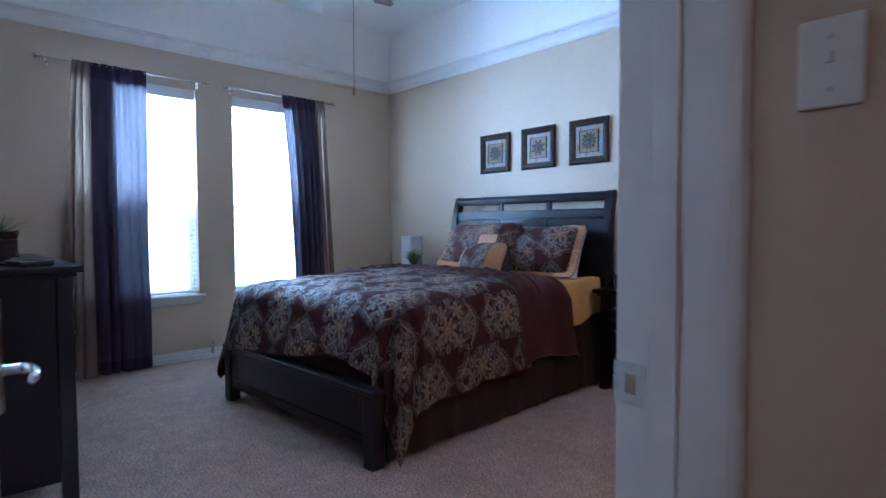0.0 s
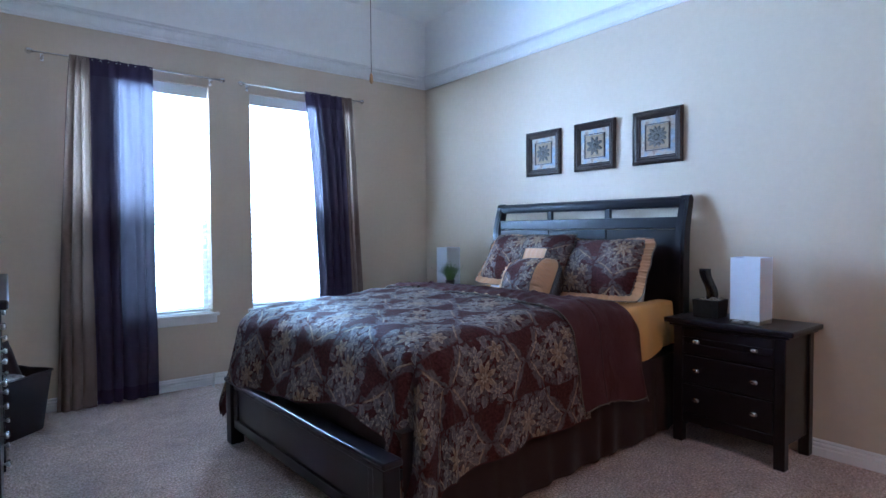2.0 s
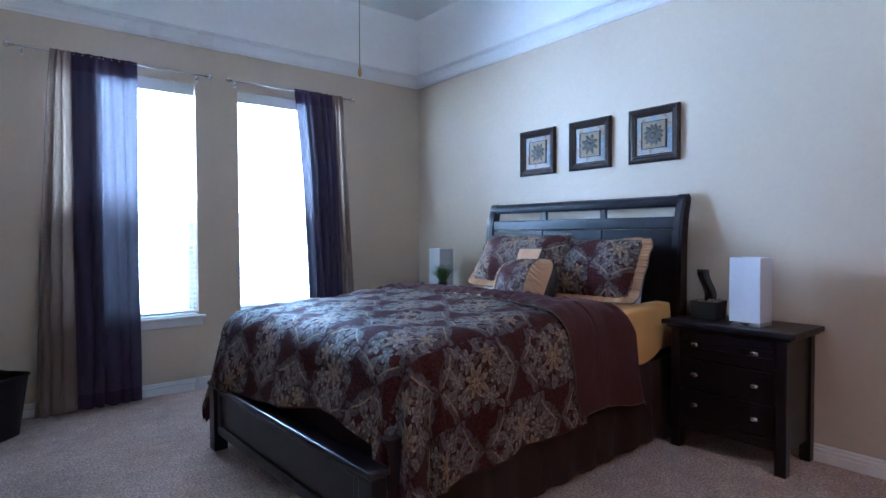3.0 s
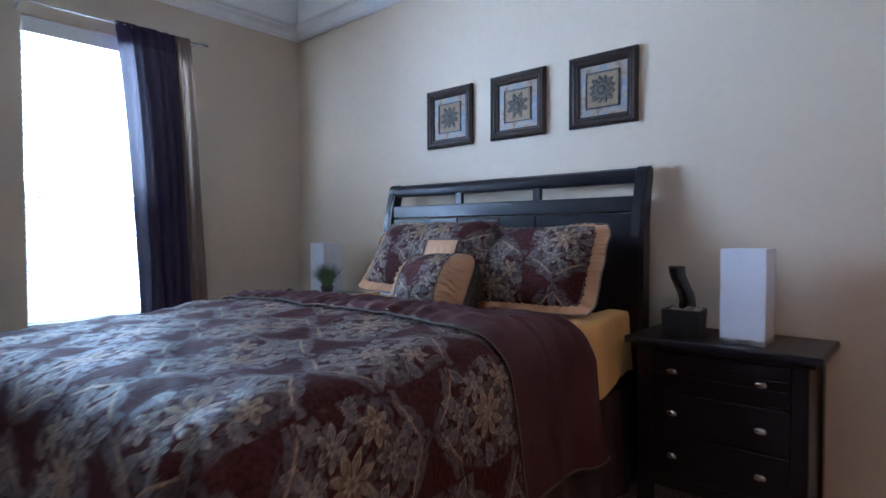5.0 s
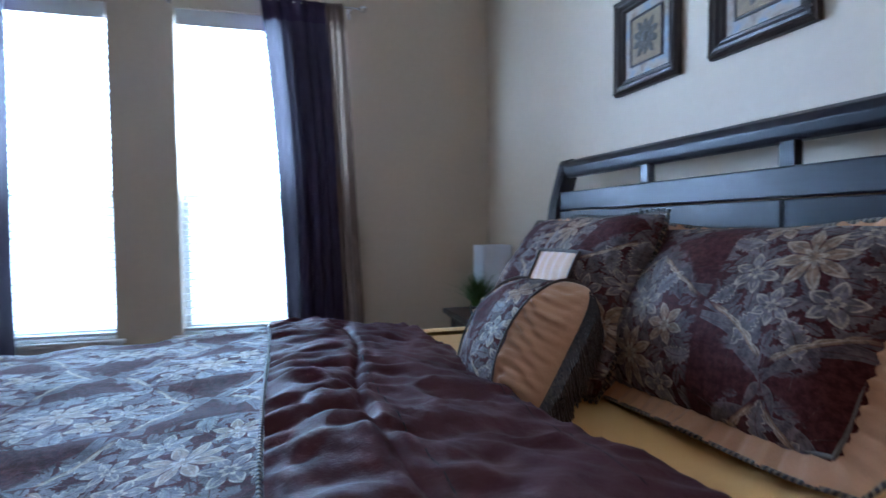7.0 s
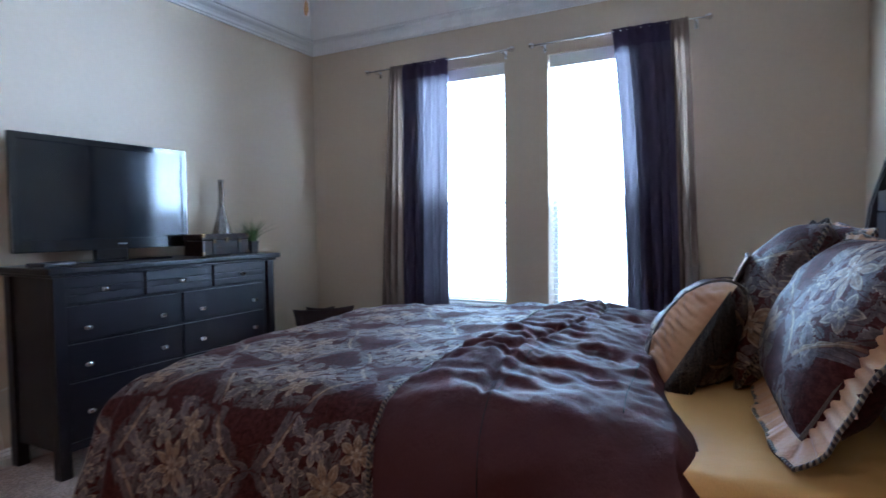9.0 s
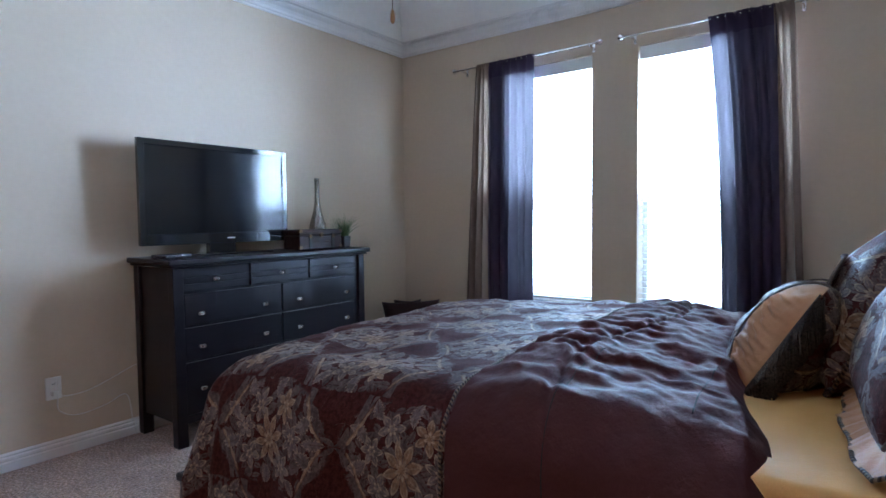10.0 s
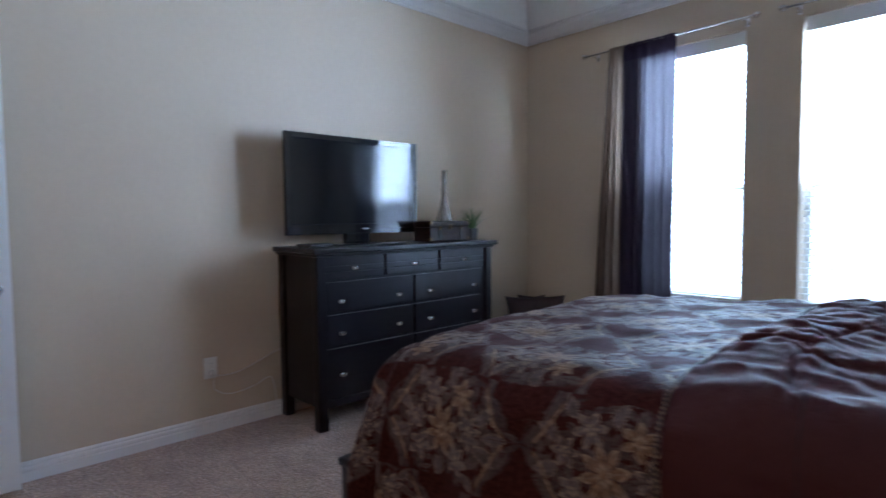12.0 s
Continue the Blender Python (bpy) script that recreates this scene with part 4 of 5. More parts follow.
    for k in range(40):
        i = k / 39
        x, y, z = back(0.02 + 0.96 * i, 0.0)
        pts.append((x, y - 0.004, z))
    part("cord_trim", tube(pts, 0.0036, 8), CORD, th, "twisted dark and gold cord", True)
    tag = grid(lambda i, j: (-0.085 - 0.012 * j, 0.905 + 0.045 * i, 0.40 - 0.085 * j + 0.008 * math.sin(3 * i)), 4, 6)
    part("care_tag", tag, PLASTIC, th, "white fabric care tag")
    return th


comforter()


# ---- pillows ----
def pillow_at(name, label, group, centre, lean, turn, tilt=0.0):
    """The pose of an upright pillow: local x is its width, y its height, z out of its face."""
    m = Matrix.Translation(centre) @ Matrix.Rotation(radians(turn - 90), 4, "Z") @ Matrix.Rotation(radians(90 - lean), 4, "X") @ Matrix.Rotation(radians(tilt), 4, "Z")
    return thing(name, m, label, "pillow", group)


def cushion(w, h, thick, n=36, seed=0.0, pinch=0.06, x0=-1.0, x1=1.0, sides=(1, -1), uv_at=(0, 0), power=3.0, rounded=0.0):
    """A stuffed pad: both faces between the seams, x0 to x1 of its width."""
    bm = bmesh.new()
    for s in sides:
        def face(i, j, s=s):
            u, v = x0 + (x1 - x0) * i, -1 + 2 * j
            k = 1 - pinch * (1 - abs(v) ** 2) * abs(u) ** 3 - rounded * v ** 6
            q = 1 - pinch * (1 - abs(u) ** 2) * abs(v) ** 3 - rounded * u ** 6
            t = max(0.0, (1 - abs(u) ** power) * (1 - abs(v) ** power)) ** 0.55
            t *= 1 + 0.14 * ripple(u * 1.6, v * 1.6, s, seed) + 0.05 * ripple(u * 5, v * 5, s, seed)
            sag = -0.02 * h * math.cos(u * 1.5) * (v > 0) * v
            return (u * w / 2 * k, v * h / 2 * q + sag, s * t * thick / 2)
        grid(face, n, n, uv=lambda i, j: (uv_at[0] + (x0 + (x1 - x0) * i) * w / 2, uv_at[1] + (2 * j - 1) * h / 2), bm=bm)
    bmesh.ops.remove_doubles(bm, verts=bm.verts[:], dist=0.0004)
    return bm


def rim(w, h, pinch=0.06, n=40, out=0.0, inset=0.0, rounded=0.0):
    pts = []
    for side in range(4):
        for k in range(n):
            s = -1 + 2 * k / n
            u, v = ((s, -1), (1, s), (-s, 1), (-1, -s))[side]
            kx, ky = 1 - pinch * (1 - v * v) * abs(u) ** 3 - rounded * v ** 6, 1 - pinch * (1 - u * u) * abs(v) ** 3 - rounded * u ** 6
            pts.append(((w / 2 * kx + out) * u - inset * u, (h / 2 * ky + out) * v - inset * v - (0.02 * h * math.cos(u * 1.5) * v if v > 0 else 0), 0.0))
    return pts + pts[:1]


def sham(centre, lean, turn, tilt, seed, wide):
    """wide: the flange's width below, on the right, above and on the left."""
    th = pillow_at("pillow_sham", "damask pillow sham with a ruched cream satin flange and cord edge", "pillow shams at the headboard", centre, lean, turn, tilt)
    w, h = 0.66, 0.415
    part("pad", cushion(w, h, 0.20, 40, seed, 0.03, uv_at=(seed * 0.37, 0.12), power=2.6, rounded=0.04), DAMASK, th, smooth=True)
    inner = rim(w, h, 0.03, 60, -0.012, rounded=0.04)
    n = len(inner) - 1
    outer = []
    for k, (x, y, z) in enumerate(rim(w, h, 0.02, 60, 0.0, rounded=0.04)):
        below, right, above, left = wide
        gx, gy = min(1.0, max(-1.0, x / (w / 2) * 1.02)), min(1.0, max(-1.0, y / (h / 2) * 1.02))
        ox = right * max(0.0, gx) ** 12 - left * max(0.0, -gx) ** 12
        oy = above * max(0.0, gy) ** 12 - below * max(0.0, -gy) ** 12
        outer.append((x + ox, y + oy, 0.030 * max(0.0, -gy) ** 12 * (below > 0)))
    def ruff(i, j):
        k = round(i * n) % n
        a, b = Vector(inner[k]), Vector(outer[k])
        q = a.lerp(b, j)
        q.z = b.z * j + (0.006 * math.sin(k * 1.9) + 0.004 * math.sin(k * 0.83 + seed)) * (0.5 + 0.5 * j) + 0.016 * (1 - j) + 0.030 * ripple(k * 0.07, 0, 0, seed) * j
        return q
    part("flange", grid(ruff, n, 5), CREAM, th, "ruched cream satin flange", True)
    part("cord_edge", tube([(x, y, z + 0.030 * ripple((k % n) * 0.07, 0, 0, seed)) for k, (x, y, z) in enumerate(outer)], 0.0043, 8), CORD, th, "twisted cord", True)
    part("braid", tube([(x, y, 0.020) for x, y, z in rim(w, h, 0.03, 60, -0.014, rounded=0.04)], 0.0042, 6), BRAID, th)
    return th


def plain_pillow(centre, lean, turn, seed):
    th = pillow_at("sleeping_pillow", "pale lilac-white sleeping pillow behind the sham", "sleeping pillows", centre, lean, turn)
    part("case", cushion(0.68, 0.44, 0.15, 28, seed, 0.04), LILAC, th, smooth=True)
    return th


def square_pillow(centre, lean, turn, tilt):
    th = pillow_at("square_pillow", "large square damask pillow with a cream satin inset and beaded edge", "throw pillows on the bed", centre, lean, turn, tilt)
    w = 0.48
    part("pad", cushion(w, w, 0.23, 40, 31.0, 0.06, uv_at=(0.21, 0.55), power=2.5, rounded=0.075), DAMASK, th, smooth=True)
    part("cord_edge", tube(rim(w, w, 0.06, 40, 0.002, rounded=0.075), 0.0048, 8), CORD, th, smooth=True)
    def inset(i, j):
        u, v = -0.095 + 0.21 * i, -0.012 + 0.090 * j
        t = max(0.0, (1 - abs(u / w * 2) ** 3) * (1 - abs(v / w * 2) ** 3)) ** 0.55
        return (u, v, 0.110 * t + 0.014 + 0.0014 * math.sin(i * 30.0 + 2 * math.sin(j * 3)))
    part("inset", grid(inset, 40, 20), CREAM, th, "ruched cream satin inset", True)
    for edge_pts in ([(i / 12, 0) for i in range(13)], [(i / 12, 1) for i in range(13)], [(0, i / 12) for i in range(13)], [(1, i / 12) for i in range(13)]):
        part("braid", tube([Vector(inset(*q)) + Vector((0, 0, 0.002)) for q in edge_pts], 0.0045, 6), BRAID, th)
    bm = bmesh.new()
    pts = rim(w, w, 0.06, 22, 0.008, rounded=0.075)
    for x, y, z in pts[:-1]:
        bmesh.ops.create_icosphere(bm, subdivisions=1, radius=0.0052, matrix=Matrix.Translation((x, y, z + 0.006)))
    tagged(part("bead_edging", bm, BEADS, th), kind="stuff")
    return th


def small_pillow(centre, lean, turn, tilt):
    th = pillow_at("small_pillow", "small oblong damask pillow with ruched cream ends and beaded fringe", "throw pillows on the bed", centre, lean, turn, tilt)
    w, h, T = 0.46, 0.365, 0.25
    part("pad", cushion(w, h, T, 36, 57.0, 0.0, -0.56, 0.56, uv_at=(0.0, 0.20), power=2.1, rounded=0.13), DAMASK, th, smooth=True)
    for s in (-1, 1):
        bm = cushion(w, h, T, 90, 57.0, 0.0, *sorted((s * 0.56, s * 1.0)), sides=(1,), power=2.1, rounded=0.13)
        for v in bm.verts:
            fade = min(1.0, max(0.0, (abs(v.co.x) / (w / 2) - 0.56) / 0.08))
            v.co.z *= 1.0 + fade * (0.06 * math.sin(v.co.y * 150.0 + 4 * math.sin(v.co.x * 35 + v.co.y * 17)) + 0.035 * math.sin(v.co.y * 310.0))
        part("back_end", cushion(w, h, T, 24, 57.0, 0.0, *sorted((s * 0.56, s * 1.0)), sides=(-1,), uv_at=(0.3, 0.2), power=2.1, rounded=0.13), DAMASK, th, smooth=True)
        part("ruched_end", bm, CREAM, th, "ruched cream satin end", True)
        ring = []
        for k in range(41):
            a = 2 * math.pi * k / 40
            v, u = math.cos(a), 0.56
            t = max(0.0, (1 - u ** 2.1) * (1 - abs(v) ** 2.1)) ** 0.55
            ring.append((s * u * w / 2, v * h / 2 * 0.99, math.copysign(1, math.sin(a)) * (t * T / 2 + 0.003) if abs(math.sin(a)) > 1e-6 else 0.0))
        part("braid", tube(ring, 0.0032, 6), BRAID, th)
        rng = random.Random(int(5 + s))
        bm = bmesh.new()
        for k in range(150):
            v = -1 + 2 * k / 149
            x, y = s * w / 2 * (1 - 0.13 * v ** 6), v * h / 2 * 0.87
            l = (0.085 + 0.025 * rng.random()) * (0.30 + 0.70 * min(1.0, (v + 1) / 0.8))
            for row in range(2):
                dz = 0.005 * (row * 2 - 1)
                out = s * (0.016 + 0.012 * rng.random())
                end = (x + out, y - l * 0.72, dz - l * 0.50)
                tube([(x, y, dz), (x + out * 0.8, y - l * 0.3, dz - l * 0.18), end], 0.0021, 4, bm)
        tagged(part("fringe", bm, BEADS, th, "dark beaded fringe"), kind="stuff")
    return th


plain_pillow((3.755, 2.565, 0.965), 22, 3.0, 41.0)
plain_pillow((3.725, 3.26, 0.965), 22, 3.0, 43.0)
sham((3.55, 2.475, 1.012), 28, 2.4, 1.0, 11.0, (0.034, 0.048, 0.010, 0.03))
sham((3.575, 3.195, 1.040), 32, 3.0, -2.0, 21.0, (0.05, 0.01, 0.006, 0.02))
square_pillow((3.47, 2.865, 1.015), 24, -2.0, 1.0)
small_pillow((3.275, 2.828, 0.905), 31, -3.0, 4.0)


# ---- nightstands and what stands on them ----
def knob(parent, x, y, z, out=1, r=0.013):
    """An oval nickel knob whose stem points along x by out."""
    bm = lathe([(0.006, 0.0), (0.005, 0.010), (0.012, 0.014), (0.0165, 0.020), (0.015, 0.026), (0.006, 0.029)], 14)
    bmesh.ops.scale(bm, vec=(0.8, 1.25, 1.0), verts=bm.verts[:])
    k = part("knob", bm, NICKEL, parent, "brushed nickel knob", True)
    k.matrix_basis = pose(x, y, z, 0, 90 * out, 0)
    return k


def drawer_front(parent, x, out, y0, y1, z0, z1, knobs, lines=()):
    """A drawer front at the face x, standing out by its sign, with grooves at the heights in lines."""
    a, b = sorted((x, x + out * 0.012))
    if lines:
        zs = [z0, *lines, z1]
        d = part("drawer", box(*sorted((x, x + out * 0.007)), y0, y1, z0, z1, 0.002), ESPRESSO, parent)
        for p, q in zip(zs, zs[1:]):
            part("drawer_board", box(*sorted((x + out * 0.0065, x + out * 0.0125)), y0, y1, p + 0.0015, q - 0.0015, 0.002), ESPRESSO, d)
    else:
        d = part("drawer", box(a, b, y0, y1, z0, z1, 0.003), ESPRESSO, parent)
    for y, z in knobs:
        knob(d, x + out * 0.012, y, z, out)
    return d


def nightstand(m, label):
    """Local: the front looks along -x, the middle of the back at the origin."""
    th = thing("nightstand", m, label, "nightstand", "nightstands beside the bed")
    W, D, H = 0.61, 0.39, 0.735
    part("top", box(-D - 0.035, -0.004, -W / 2 - 0.045, W / 2 + 0.045, H - 0.030, H, 0.008, seg=3), ESPRESSO, th)
    part("top_moulding", box(-D - 0.015, -0.006, -W / 2 - 0.02, W / 2 + 0.02, H - 0.046, H - 0.031, 0.004), ESPRESSO, th)
    part("carcass", box(-D + 0.014, -0.008, -W / 2 + 0.012, W / 2 - 0.012, 0.12, H - 0.047, 0.002), ESPRESSO_UP, th)
    for x0 in (-D, -0.062):
        for s in (-1, 1):
            part("leg", box(x0, x0 + 0.055, *sorted((s * W / 2, s * (W / 2 - 0.055))), 0.0, H - 0.048, 0.004), ESPRESSO_UP, th)
    fx = -D + 0.014
    for z0, z1, kz, lines in ((0.530, 0.680, 0.610, (0.592, 0.628)), (0.360, 0.518, 0.441, ()), (0.185, 0.348, 0.270, ())):
        drawer_front(th, fx, -1, -W / 2 + 0.06, W / 2 - 0.06, z0, z1, ((-0.158, kz), (0.158, kz)), lines)
    part("apron", box(-D + 0.008, -D + 0.026, -W / 2 + 0.056, W / 2 - 0.056, 0.125, 0.175, 0.003), ESPRESSO, th)
    return th


NS = 0.735
nightstand(pose(4.015, 1.672, 0), "espresso three-drawer nightstand with oval nickel knobs")
nightstand(pose(4.015, 4.27, 0), "espresso nightstand with a lamp and a potted plant, behind the bed")


def box_lamp(m):
    th = thing("table_lamp", m, "square white fabric box lamp on a brushed metal base, unlit", "lamp", "table lamps on the nightstands")
    s = 0.078
    part("base", box(-s, s, -s, s, 0.0, 0.022, 0.003), NICKEL, th, "brushed metal base")
    bm = bmesh.new()
    loops = [[bm.verts.new((sx * d, sy * d, z)) for sx, sy in ((-1, -1), (1, -1), (1, 1), (-1, 1))] for d, z in ((s, 0.0225), (s, 0.365), (s - 0.003, 0.365), (s - 0.003, 0.0225))]
    for a, b in zip(loops, loops[1:] + loops[:1]):
        for k in range(4):
            bm.faces.new((a[k], a[(k + 1) % 4], b[(k + 1) % 4], b[k]))
    part("shade", bm, SHADE, th, "white fabric shade")
    part("bulb", lathe([(0.012, 0.03), (0.014, 0.10), (0.03, 0.16), (0.028, 0.19), (0.008, 0.21)], 14), PLASTIC, th, smooth=True)
    return th


box_lamp(pose(3.750, 1.592, NS, 0, 0, 0))
box_lamp(pose(3.786, 4.333, NS, 0, 0, 0))


def grass_pot(m, label, height, spread, blades, seed, square=False):
    th = thing("potted_grass", m, label, "plant", "small potted grasses")
    if square:
        bm = box(-0.034, 0.034, -0.034, 0.034, 0, 0.085, 0.003)
        for v in bm.verts:
            k = 0.82 + 0.18 * v.co.z / 0.085
            v.co.x, v.co.y = v.co.x * k, v.co.y * k
    else:
        bm = lathe([(0.030, 0), (0.034, 0.03), (0.042, 0.075), (0.044, 0.080), (0.040, 0.082), (0.036, 0.070)], 20)
    part("pot", bm, POT, th, "dark pot", not square)
    rng, bm = random.Random(seed), bmesh.new()
    for k in range(blades):
        a, r = rng.random() * 2 * math.pi, 0.028 * rng.random() ** 0.5
        lean, h, w = spread * (0.25 + rng.random()) * (0.3 + r / 0.028), height * (0.65 + 0.45 * rng.random()), 0.0030 + 0.0022 * rng.random()
        base = Vector((r * math.cos(a), r * math.sin(a), 0.07))
        out, across = Vector((math.cos(a), math.sin(a), 0)), Vector((-math.sin(a), math.cos(a), 0))
        rows = []
        for q in range(5):
            f = q / 4
            c = base + out * lean * f * f + Vector((0, 0, h * f * (1 - 0.22 * f * lean / max(0.02, spread))))
            ww = w * (1 - f * 0.92)
            rows.append([bm.verts.new(c - across * ww), bm.verts.new(c + out * ww * 0.5), bm.verts.new(c + across * ww)])
        for p, q in zip(rows, rows[1:]):
            for s in range(2):
                bm.faces.new((p[s], p[s + 1], q[s + 1], q[s]))
    tagged(part("grass_blades", bm, GRASS, th, "green artificial grass", True), kind="stuff")
    return th


grass_pot(pose(3.62, 4.10, NS), "tuft of green artificial grass in a small dark pot", 0.175, 0.125, 260, 3)


def fountain(m):
    th = thing("tabletop_fountain", m, "black tabletop fountain with pebbles and a curved slab", "fountain")
    t, w, h = 0.006, 0.075, 0.105
    bm = bmesh.new()
    for x0, x1, y0, y1 in ((-w, w, -w, -w + t), (-w, w, w - t, w), (-w, -w + t, -w + t, w - t), (w - t, w, -w + t, w - t)):
        box(x0, x1, y0, y1, 0.016, h, bm=bm)
    box(-w, w, -w, w, 0.006, 0.016, bm=bm)
    for v in bm.verts:
        k = 0.92 + 0.08 * v.co.z / h
        v.co.x, v.co.y = v.co.x * k, v.co.y * k
    part("basin", bm, BLACK_MATT, th)
    part("plinth", box(-w * 0.9, w * 0.9, -w * 0.9, w * 0.9, 0.0, 0.006), BLACK_MATT, th)
    def slab(i, j):
        z = 0.03 + 0.255 * i
        c = 0.022 * math.sin((i - 0.12) * 5.6) - 0.01
        a = 2 * math.pi * j
        return (0.012 * math.sin(a) + 0.0, -c + 0.034 * math.copysign(abs(math.cos(a)) ** 0.5, math.cos(a)), z)
    bm = grid(slab, 24, 16, close_v=True)
    bm.faces.new([v for v in bm.verts if v.co.z > 0.2849])
    part("curved_slab", bm, BLACK_GLOSS, th, smooth=True)
    rng = random.Random(9)
    for k in range(22):
        bm = bmesh.new()
        bmesh.ops.create_icosphere(bm, subdivisions=2, radius=1.0)
        a, b, c = (0.009 + 0.006 * rng.random() for _ in range(3))
        for v in bm.verts:
            v.co = Vector((v.co.x * a, v.co.y * b, v.co.z * c * 0.8))
        x, y = rng.uniform(-0.055, 0.055), rng.uniform(-0.055, 0.055)
        part("pebble", bm, PEBBLE, th, smooth=True).matrix_basis = pose(x, y, 0.098 + 0.012 * rng.random(), rng.random() * 90, 0, rng.random() * 180)
    part("pebble_bed", box(-w + 0.012, w - 0.012, -w + 0.012, w - 0.012, 0.017, 0.092), PEBBLE, th)
    return th


fountain(pose(3.80, 1.845, NS, 0, 0, 4))


# ---- pictures over the bed ----
def picture(y, seed, petals, m_label):
    th = thing("framed_picture", pose(E_X - 0.001, y, 1.890, 90, 0, -90), m_label, "picture", "pictures over the bed")
    h = 0.1835
    prof = ((0.0, 0.0), (0.0, 0.020), (0.010, 0.030), (0.022, 0.024), (0.030, 0.026), (0.042, 0.016), (0.048, 0.018), (0.056, 0.008), (0.056, 0.0))
    bm = bmesh.new()
    rings = [[bm.verts.new((sx * (h - d), sy * (h - d), z)) for sx, sy in ((-1, -1), (1, -1), (1, 1), (-1, 1))] for d, z in prof]
    for a, b in zip(rings, rings[1:]):
        for k in range(4):
            bm.faces.new((a[k], a[(k + 1) % 4], b[(k + 1) % 4], b[k]))
    f = part("frame", bm, FRAME, th, "dark carved wooden frame")
    bm = bmesh.new()
    for side in range(4):
        for k in range(34):
            s = -h + 0.008 + (2 * h - 0.016) * k / 33
            x, yy = ((s, -h + 0.010), (h - 0.010, s), (s, h - 0.010), (-h + 0.010, s))[side]
            bmesh.ops.create_icosphere(bm, subdivisions=1, radius=0.0042, matrix=Matrix.Translation((x, yy, 0.029)))
    tagged(part("beading", bm, FRAME, f), kind="stuff")
    part("backing", box(-h + 0.05, h - 0.05, -h + 0.05, h - 0.05, 0.001, 0.006), SLATE, th, "mottled blue and rust mat")
    part("plaque", box(-0.083, 0.083, -0.083, 0.083, 0.0065, 0.012, 0.002), PLAQUE, th, "antique gold plaque")
    bm = bmesh.new()
    for sx, sy in ((1, 0), (-1, 0), (0, 1), (0, -1)):
        q = 0.086
        if sx:
            box(*sorted((sx * q, sx * (q + 0.006))), -q - 0.006, q + 0.006, 0.0065, 0.013, bm=bm)
        else:
            box(-q, q, *sorted((sy * q, sy * (q + 0.006))), 0.0065, 0.013, bm=bm)
    part("plaque_edge", bm, FRAME, th)
    med = part("medallion", lathe([(0.020, 0.012), (0.020, 0.016), (0.012, 0.020), (0.003, 0.021)], 18), RELIEF, th, "aged metal flower relief", True)
    for row, (n, r0, r1, wd) in enumerate(((petals, 0.018, 0.046, 0.0130), (petals, 0.030, 0.066, 0.0140))):
        for k in range(n):
            a = 2 * math.pi * (k + 0.5 * row) / n
            corner = 1.0 + (0.20 * abs(math.sin(2 * a)) if row else 0.0)
            def petal(i, j, a=a, r0=r0, r1=r1 * corner, wd=wd, row=row):
                r, s = r0 + (r1 - r0) * i, (2 * j - 1)
                ww = wd * math.sin(math.pi * (0.12 + 0.85 * i)) ** 0.8
                z = 0.0125 + 0.007 * (1 - s * s) * math.sin(math.pi * (0.1 + 0.8 * i)) + 0.002 * (1 - row) - 0.003 * math.exp(-(s / 0.2) ** 2)
                return (r * math.cos(a) - s * ww * math.sin(a), r * math.sin(a) + s * ww * math.cos(a), z)
            part("petal", grid(petal, 6, 6), RELIEF, med, smooth=True)
    return th


picture(3.345, 1, 10, "square dark-framed picture with a round flower relief")
picture(2.836, 2, 8, "square dark-framed picture with a four-cornered leaf relief")
picture(2.322, 3, 12, "square dark-framed picture with a dense petal relief")


# ---- dresser, television and ornaments ----
def dresser():
    th = thing("dresser", pose(0.006, 3.262, 0), "tall espresso dresser with three rows of drawers and nickel knobs", "dresser")
    W, D, H = 1.445, 0.462, 1.045
    part("top", box(0.002, D + 0.035, -W / 2 - 0.035, W / 2 + 0.035, H - 0.032, H, 0.008, seg=3), ESPRESSO, th)
    part("top_moulding", box(0.004, D + 0.014, -W / 2 - 0.014, W / 2 + 0.014, H - 0.048, H - 0.033, 0.004), ESPRESSO, th)
    part("carcass", box(0.012, D - 0.016, -W / 2 + 0.014, W / 2 - 0.014, 0.13, H - 0.049, 0.002), ESPRESSO_UP, th)
    for x0 in (0.008, D - 0.06):
        for s in (-1, 1):
            part("leg", box(x0, x0 + 0.06, *sorted((s * W / 2, s * (W / 2 - 0.06))), 0.0, H - 0.050, 0.004), ESPRESSO_UP, th)
    fx = D - 0.016
    for a, b, k in ((2.575, 3.003, 2.785), (3.020, 3.458, 3.238), (3.475, 3.905, 3.690)):
        drawer_front(th, fx, 1, a - 3.262, b - 3.262, 0.862, 0.995, ((k - 3.262, 0.923),), (0.905, 0.940))
    for z0, z1, kz in ((0.672, 0.848, 0.737), (0.478, 0.660, 0.552), (0.175, 0.466, 0.313)):
        for a, b, ks in ((2.60, 3.236, (2.69, 3.109)), (3.252, 3.880, (3.372, 3.790))):
            drawer_front(th, fx, 1, a - 3.262, b - 3.262, z0, z1, [(k - 3.262, kz) for k in ks])
    part("apron", box(D - 0.026, D - 0.008, -W / 2 + 0.061, W / 2 - 0.061, 0.125, 0.168, 0.003), ESPRESSO, th)
    return th


dresser()
DT = 1.045


